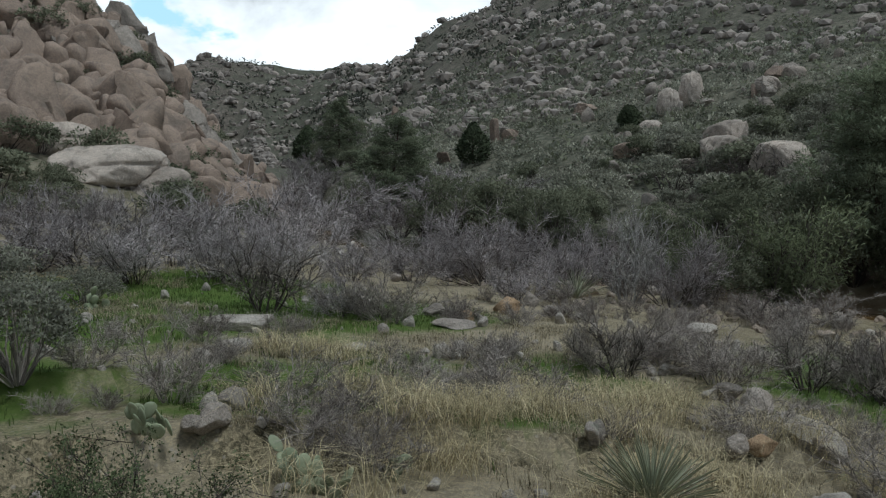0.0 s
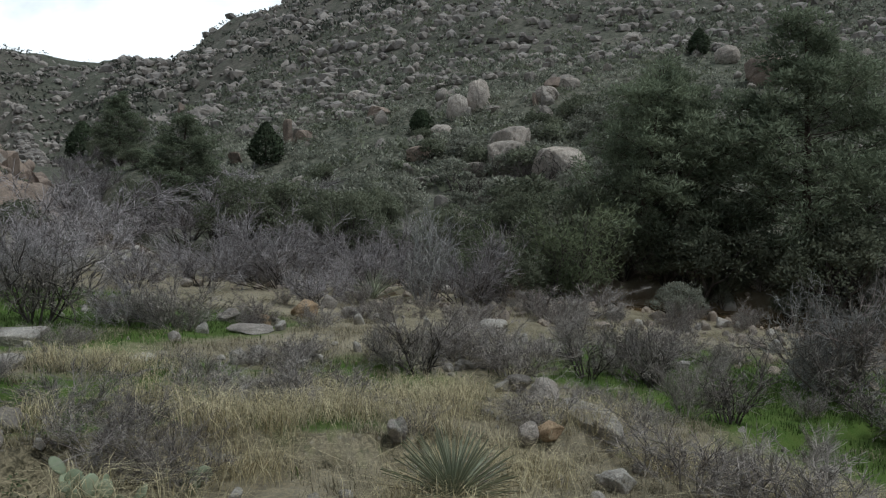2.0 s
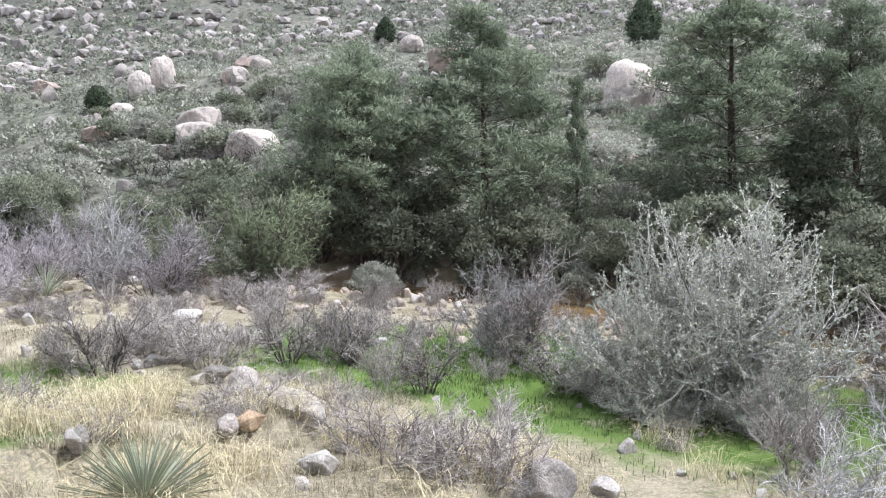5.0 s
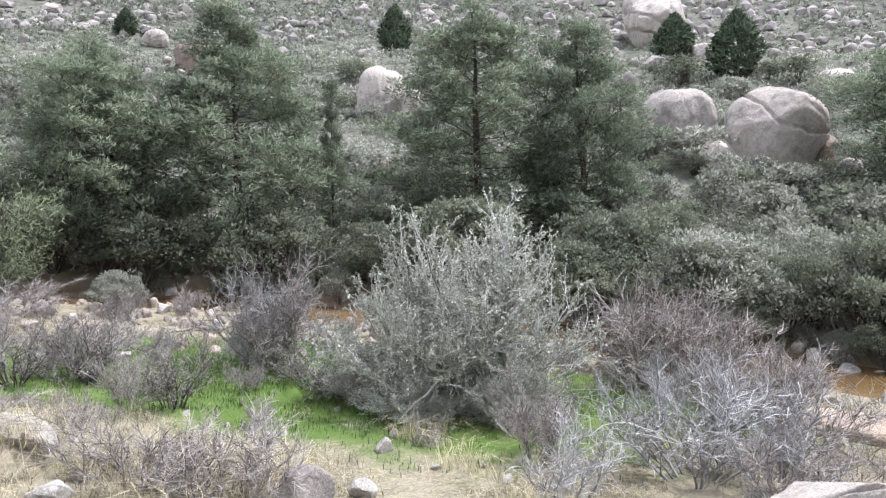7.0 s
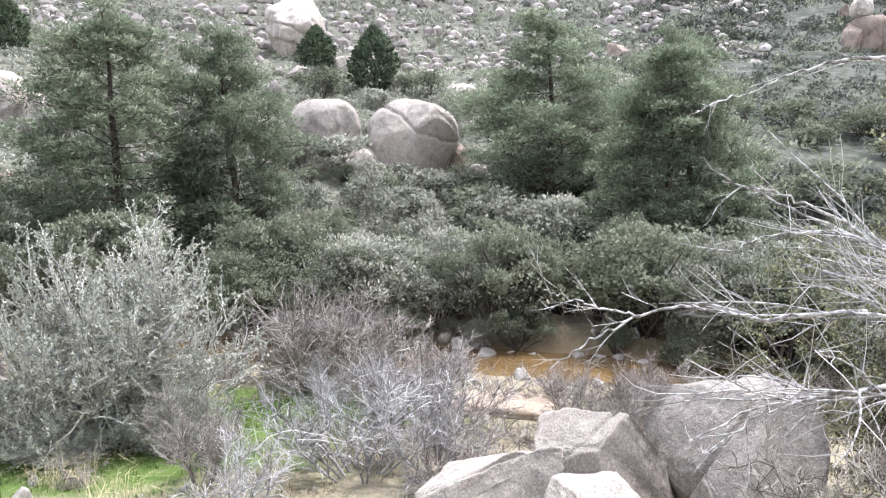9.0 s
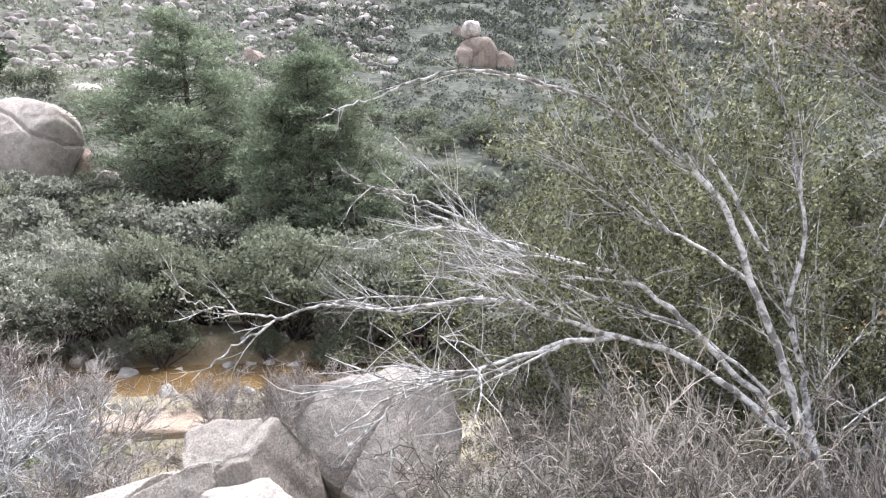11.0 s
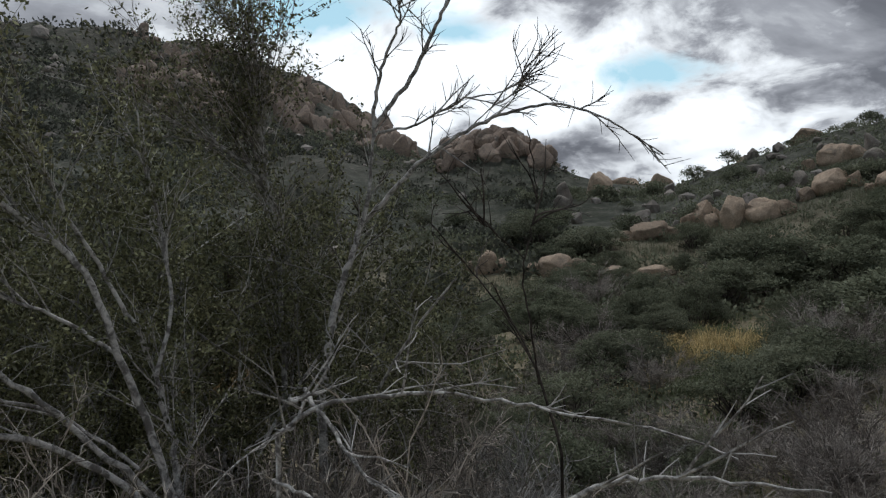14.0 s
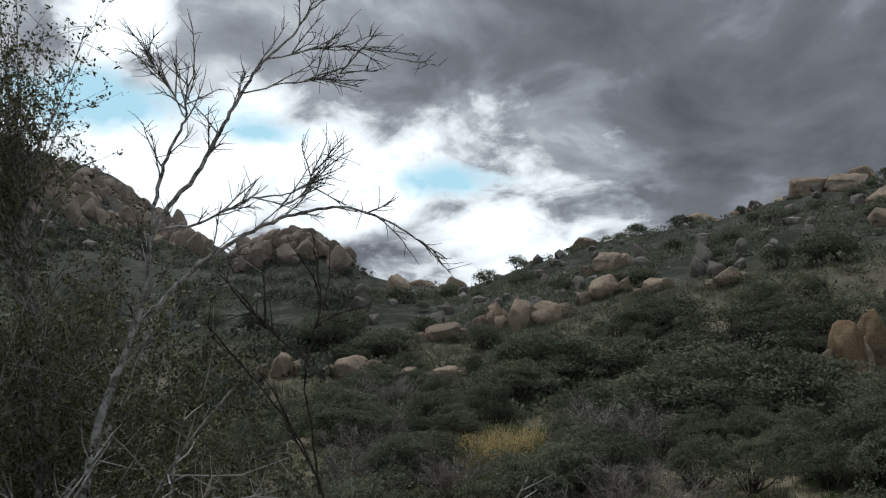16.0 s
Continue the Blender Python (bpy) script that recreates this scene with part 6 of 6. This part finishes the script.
for i, (az, r, tall, wide) in enumerate([(-96, 5.2, 0.5, 1.0), (-100, 4.4, 0.55, 1.0), (-88, 5.0, 0.45, 0.9), (-84, 4.6, 0.45, 1.0), (-79, 5.0, 0.5, 1.1), (-75, 5.4, 0.6, 1.2)]):
    thing("shrub", *polar(az, r), (wide / 1.5, wide / 1.5, tall), 50 * i, PALE_KIND[i % 3], "pale leafless twigs before the bank boulders", "shrub", "tree brush")
for i, (az, r, tall, wide) in enumerate([(-101, 5.4, 0.7, 1.1), (-108, 5.2, 0.6, 1.0), (-115, 4.5, 0.8, 0.9), (-123, 5.2, 0.8, 1.0), (-130, 5.2, 0.8, 0.9), (-136, 5.4, 0.9, 1.0), (-97, 4.6, 0.5, 0.9), (-152, 4.6, 0.6, 1.0), (-94, 4.2, 0.5, 0.9), (-99, 4.0, 0.6, 0.9), (-104, 4.2, 0.75, 1.0), (-109, 4.0, 0.7, 0.9), (-113, 4.2, 0.8, 0.9), (-118, 4.1, 0.7, 0.9), (-106, 5.0, 0.9, 1.1), (-111, 5.2, 1.0, 1.1)]):
    thing("leafy_shrub", *polar(az, r), (wide / 1.7, wide / 1.7, tall), 70 * i, OLIVE_KIND[i % 3], "low olive-leaved shrub among bare tangled brush", "shrub", "tree brush")


# ---- yucca and prickly pears ----
def blade_mesh():
    n = 6
    f = np.linspace(0, 1, n)
    w = 0.5 * np.array((0.9, 1.0, 0.95, 0.75, 0.45, 0.03))
    V = np.concatenate([np.stack([f, w * 0.030, -0.12 * f ** 2 + 0.010], 1), np.stack([f, 0 * f, -0.12 * f ** 2 - 0.004], 1), np.stack([f, -w * 0.030, -0.12 * f ** 2 + 0.010], 1)])
    i = np.arange(n - 1)
    F = np.concatenate([np.stack([i, i + 1, n + i + 1, n + i], 1), np.stack([n + i, n + i + 1, 2 * n + i + 1, 2 * n + i], 1)])
    return mesh("blade", V, F, YUCCA_LEAF, True)


def yucca(x, y, size, count, seed, label, dead=0.2):
    rng = np.random.default_rng(seed)
    ob = new("yucca")
    ob.location = (x, y, height1(x, y) + 0.04)
    tagged(ob, label, "yucca", "yuccas")
    green, dry = BLADE
    for i in range(count):
        lift = rng.uniform(8, 86)
        child = part("blade", dry if (lift < 24 and rng.random() < 0.7) else green, ob)
        s = size * rng.uniform(0.75, 1.1)
        child.matrix_local = pose(0, 0, 0.05, 0, -lift, i * 137.5) @ Matrix.Diagonal((s, s * 0.8, s, 1))


_green = blade_mesh()
_dry = _green.copy()
_dry.materials.clear()
_dry.materials.append(STRAW_GREY)
BLADE = (_green, _dry)
yucca(1.40, 5.25, 0.50, 300, 1, "grey-green yucca rosette with dry lower blades")
yucca(3.1, 18.6, 0.7, 110, 2, "grey-green yucca rosette on the bank")


def pad_mesh():
    bm = bmesh.new()
    bmesh.ops.create_icosphere(bm, subdivisions=2, radius=0.5)
    v = np.array([w.co[:] for w in bm.verts])
    f = np.array([[w.index for w in q.verts] for q in bm.faces])
    bm.free()
    v[:, 1] *= 0.16
    v[:, 0] *= 0.78 * (1 + 0.25 * v[:, 2])
    v[:, 2] += 0.48
    return mesh("pad", v, f, CACTUS, True)


PAD = pad_mesh()


def prickly_pear(x, y, size, count, seed):
    rng = np.random.default_rng(seed)
    ob = new("prickly_pear")
    ob.location = (x, y, height1(x, y) - 0.02)
    tagged(ob, "prickly pear cactus with flat green pads", "cactus", "prickly pears")
    made = []
    for i in range(count):
        s = size * rng.uniform(0.8, 1.15)
        if i < count * 0.45 or not made:
            m = pose(rng.normal() * size * 0.55, rng.normal() * size * 0.55, 0, rng.normal() * 18, rng.normal() * 18, rng.uniform(-55, 55))
        else:
            base, bs = made[int(rng.integers(len(made)))]
            m = base @ pose(rng.normal() * 0.2 * bs, 0, 0.88 * bs, rng.normal() * 15, rng.normal() * 28, rng.uniform(-50, 50))
        made.append((m, s))
        part("pad", PAD, ob).matrix_local = m @ Matrix.Diagonal((s, s, s, 1))


for i, (x, y, size, count) in enumerate(PEARS):
    prickly_pear(x, y, size, count, 60 + i)


# ---- grasses, far brush and far rocks: uncountable ----
def blades(x, y, tall, lean, width, rng):
    """Bent blades of grass, two pieces each."""
    n = len(x)
    z = height(x, y) - 0.01
    t, h = rng.uniform(0, 2 * np.pi, n), tall * rng.uniform(0.5, 1.2, n)
    out = np.stack([np.cos(t), np.sin(t), 0 * t], 1)
    side = np.stack([-np.sin(t), np.cos(t), 0 * t], 1) * (width * rng.uniform(0.7, 1.3, n))[:, None] / 2
    foot = np.stack([x, y, z], 1)
    b = (lean * rng.uniform(0.3, 1.2, n))[:, None]
    mid = foot + out * b * h[:, None] * 0.3 + np.array((0, 0, 1)) * h[:, None] * 0.6
    top = foot + out * b * h[:, None] + np.array((0, 0, 1)) * h[:, None] * (1 - 0.35 * b)
    V = np.stack([foot - side, foot + side, mid + side * 0.8, mid - side * 0.8, top + side * 0.15, top - side * 0.15], 1).reshape(-1, 3)
    k = np.arange(n)[:, None] * 6
    return V, np.concatenate([k + [0, 1, 2, 3], k + [3, 2, 4, 5]])


def sward(name, clumps, per, spread, tall, lean, width, mat, label, seed):
    rng = np.random.default_rng(seed)
    c = np.repeat(clumps, per, axis=0)
    at = c[:, :2] + rng.normal(size=(len(c), 2)) * spread
    h = tall * (c[:, 2] if c.shape[1] > 2 else 1)
    tagged(new(name, mesh(name, *blades(at[:, 0], at[:, 1], h, lean, width, rng), mat)), label, "grass", kind="stuff")


def open_ground(n, az, radii, seed, test):
    rng = np.random.default_rng(seed)
    a, r = np.radians(rng.uniform(min(az), max(az), n)), np.sqrt(rng.uniform(radii[0] ** 2, radii[1] ** 2, n))
    p = np.stack([-r * np.sin(a), r * np.cos(a)], 1)
    d, side, _ = creek_at(p[:, 0], p[:, 1])
    return p[(d > 2.2) & (side < 0) & test(p[:, 0], p[:, 1], rng)]


def greenness(x, y):
    return sum(np.exp(-((x - gx) ** 2 + (y - gy) ** 2) / gr ** 2) for gx, gy, gr in GREEN)


sward("dry_grass", open_ground(15000, (42, -110), (2.4, 18), 71, lambda x, y, g: (fbm(x / 1.5, y / 1.5, 4, 4) > 0.03) & (greenness(x, y) < 0.8)), 16, 0.08, 0.14, 1.5, 0.005, STRAW_GREY,
      "bleached short dry grass", 72)
sward("straw_grass", open_ground(1900, (14, -60), (4.0, 9.4), 73, lambda x, y, g: fbm(x / 0.8 + 3, y / 0.8, 4, 8) > -0.06 + 0.10 * np.hypot((x - 0.6) * 0.8, y - 6.9)), 26, 0.09, 0.40, 1.6, 0.0045, STRAW,
      "tall golden straw-coloured grass tufts", 74)
green_at = np.concatenate([np.random.default_rng(75 + i).normal(size=(int(260 * r * r), 2)) * r * 0.62 + (x, y) for i, (x, y, r) in enumerate(GREEN)])
green_at = green_at[(creek_at(green_at[:, 0], green_at[:, 1])[0] > 1.7)]
sward("green_grass", green_at, 6, 0.06, 0.10, 0.7, 0.008, GRASS, "short bright green grass", 76)
sward("straw_grass", np.random.default_rng(77).normal(size=(60, 2)) * (0.45, 0.9) + (4.8, -14.6), 26, 0.12, 0.5, 1.7, 0.007, GOLD_GRASS, "golden dry grass clump in green brush", 78)
glade_at = np.random.default_rng(95).uniform((-1, -18), (8, -6), (5000, 2))
sward("valley_grass", glade_at[glade(glade_at[:, 0], glade_at[:, 1])], 16, 0.10, 0.26, 0.9, 0.009, LEAF_WILLOW, "rough green grass in the valley", 96)
sward("dry_grass", open_ground(2600, (-138, -205), (4, 22), 79, lambda x, y, g: fbm(x / 2.2, y / 2.2, 3, 4) > 0.0), 8, 0.08, 0.22, 0.8, 0.009, GRASS, "mixed green grass in the valley", 80)


stone_at = np.random.default_rng(99).normal(size=(len(ROCKS_DOWNSTREAM) * 50, 2)) * 0.75 + np.repeat(np.array(ROCKS_DOWNSTREAM)[:, :2] * 0.96, 50, axis=0)
sward("valley_grass", stone_at, 14, 0.14, 0.3, 0.9, 0.016, LEAF_OAK, "rough green grass before the valley boulders", 100)


def far_field(n, az, radii, seed, test=None):
    rng = np.random.default_rng(seed)
    a, r = np.radians(rng.uniform(min(az), max(az), n)), radii[0] * (radii[1] / radii[0]) ** rng.random(n)
    x, y = -r * np.sin(a), r * np.cos(a)
    keep = np.ones(n, bool) if test is None else test(x, y, rng)
    return np.stack([x, y, height(x, y)], 1)[keep], r[keep], rng


def far_brush(name, n, az, radii, seed, mat, label, leaves, size, leaf=0.46):
    p, r, rng = far_field(n, az, radii, seed, lambda x, y, g: (fbm(x / 9, y / 9, 3, seed) > -0.12) & (creek_at(x, y)[0] > 5) & ~glade(x, y) & ~before_rocks(x, y))
    s = size * rng.uniform(0.6, 1.4, len(p)) * np.clip(r / 90, 0.8, 2.2)
    c, k = np.repeat(p, leaves, axis=0), np.repeat(s, leaves)[:, None]
    d = unit(rng.normal(size=(len(c), 3)))
    d[:, 2] = np.abs(d[:, 2])
    at = c + d * (0.75, 0.75, 0.6) * k * rng.uniform(0.5, 1, (len(c), 1))
    ways = d + rng.normal(size=d.shape) * 0.6
    V, F, up = cards(at, ways, 1.0, 0.6, rng, d + np.array((0, 0, 0.4)))
    V = (V.reshape(-1, 4, 3) - at[:, None]) * (k * leaf)[:, :, None] + at[:, None]
    tagged(new(name, mesh(name, V.reshape(-1, 3), F, mat, True, up)), label, "brush", kind="stuff")


def far_rocks(name, n, az, radii, seed, size, label, grow_by=90.0, test=None):
    p, r, rng = far_field(n, az, radii, seed, test)
    bm = bmesh.new()
    bmesh.ops.create_icosphere(bm, subdivisions=1, radius=1.0)
    v0 = np.array([w.co[:] for w in bm.verts])
    f0 = np.array([[w.index for w in q.verts] for q in bm.faces])
    bm.free()
    m = len(p)
    s = size * (0.35 + rng.random(m) ** 3 * 1.6) * np.clip(r / grow_by, 0.8, 3.0)
    V = v0[None] * (1 + rng.uniform(-0.28, 0.22, (m, len(v0), 1)))
    V = V * np.stack([s, s * rng.uniform(0.7, 1.2, m), s * rng.uniform(0.5, 1.0, m)], 1)[:, None]
    t = rng.uniform(0, 2 * np.pi, m)[:, None]
    x, y = V[..., 0] * np.cos(t) - V[..., 1] * np.sin(t), V[..., 0] * np.sin(t) + V[..., 1] * np.cos(t)
    V = np.stack([x, y, V[..., 2]], -1) + p[:, None] + np.stack([0 * s, 0 * s, s * 0.2], 1)[:, None]
    F = (f0[None] + np.arange(m)[:, None, None] * len(v0)).reshape(-1, 3)
    tagged(new(name, mesh(name, V.reshape(-1, 3), F, FAR_ROCK)), label, "rocks", kind="stuff")


def on_slope(x, y, rng):
    d, side, _ = creek_at(x, y)
    return (side > 0) & (d > 8)


far_rocks("hillside_rocks", 14000, (-99, 8), (75, 430), 81, 0.5, "granite boulders strewn over the mountainside", 90, on_slope)
far_rocks("ridge_rocks", 500, (-135, -112), (75, 400), 82, 0.5, "granite boulders on the shaded ridge", 90, on_slope)
far_rocks("valley_rocks", 500, (-205, -132), (40, 140), 83, 0.4, "granite boulders over the lower valley", 80)
far_rocks("gap_rocks", 5500, (3, 21), (110, 440), 84, 0.5, "granite boulders on the distant mountain", 150)
far_brush("hillside_brush", 2200, (-97, 21), (27, 46), 94, LEAF_SAGE, "grey-green brush on the slope across the creek", 90, 0.78, 0.15)
far_brush("hillside_brush", 4800, (-97, 21), (45, 85), 85, LEAF_SAGE, "grey-green brush over the lower slopes", 34, 0.78, 0.3)
far_brush("mountain_brush", 8200, (-92, 21), (80, 190), 89, LEAF_SCRUB, "grey-green brush over the mountainside", 13, 0.85)
# the same brush, its leaves coloured darker for the shaded side
far_brush("mountain_brush", 3600, (-135, -92), (80, 190), 93, LEAF_SHADED_CHAPARRAL, "brush over the mountainside, shade put into its dark leaf colour", 13, 0.85)
far_brush("distant_brush", 13000, (-135, 21), (180, 460), 90, LEAF_SHADED_CHAPARRAL, "dark brush on the distant mountain", 9, 1.0)
far_brush("slope_brush", 3200, (-60, 10), (42, 110), 98, LEAF_SCRUB, "dark low brush over the lower slopes", 30, 0.8, 0.3)
far_brush("dark_brush", 5200, (-135, 21), (40, 200), 86, LEAF_OAK, "dark scrub over the mountainside", 16, 0.8)
far_brush("valley_brush", 3600, (-205, -122), (20, 62), 87, LEAF_OAK, "dark green scrub over the lower valley", 46, 0.8, 0.2)
far_brush("valley_scrub", 4200, (-205, -122), (60, 160), 97, LEAF_OAK, "dark green scrub on the valley skyline", 20, 0.8, 0.34)
far_brush("hill_brush", 1500, (10, 60), (34, 120), 88, LEAF_OAK, "dark scrub between the granite blocks", 22, 0.6)
far_brush("low_brush", 2200, (-202, -140), (9, 34), 91, LEAF_OAK, "low green scrub covering the valley floor", 40, 0.42, 0.26)
# the ridge's shade is put into the colour of these leaves
far_brush("ridge_brush", 7500, (-152, -84), (24, 130), 92, LEAF_SHADED_CHAPARRAL, "brush over the ridge beyond the trees, leaf colour darkened for shade", 22, 0.8, 0.36)
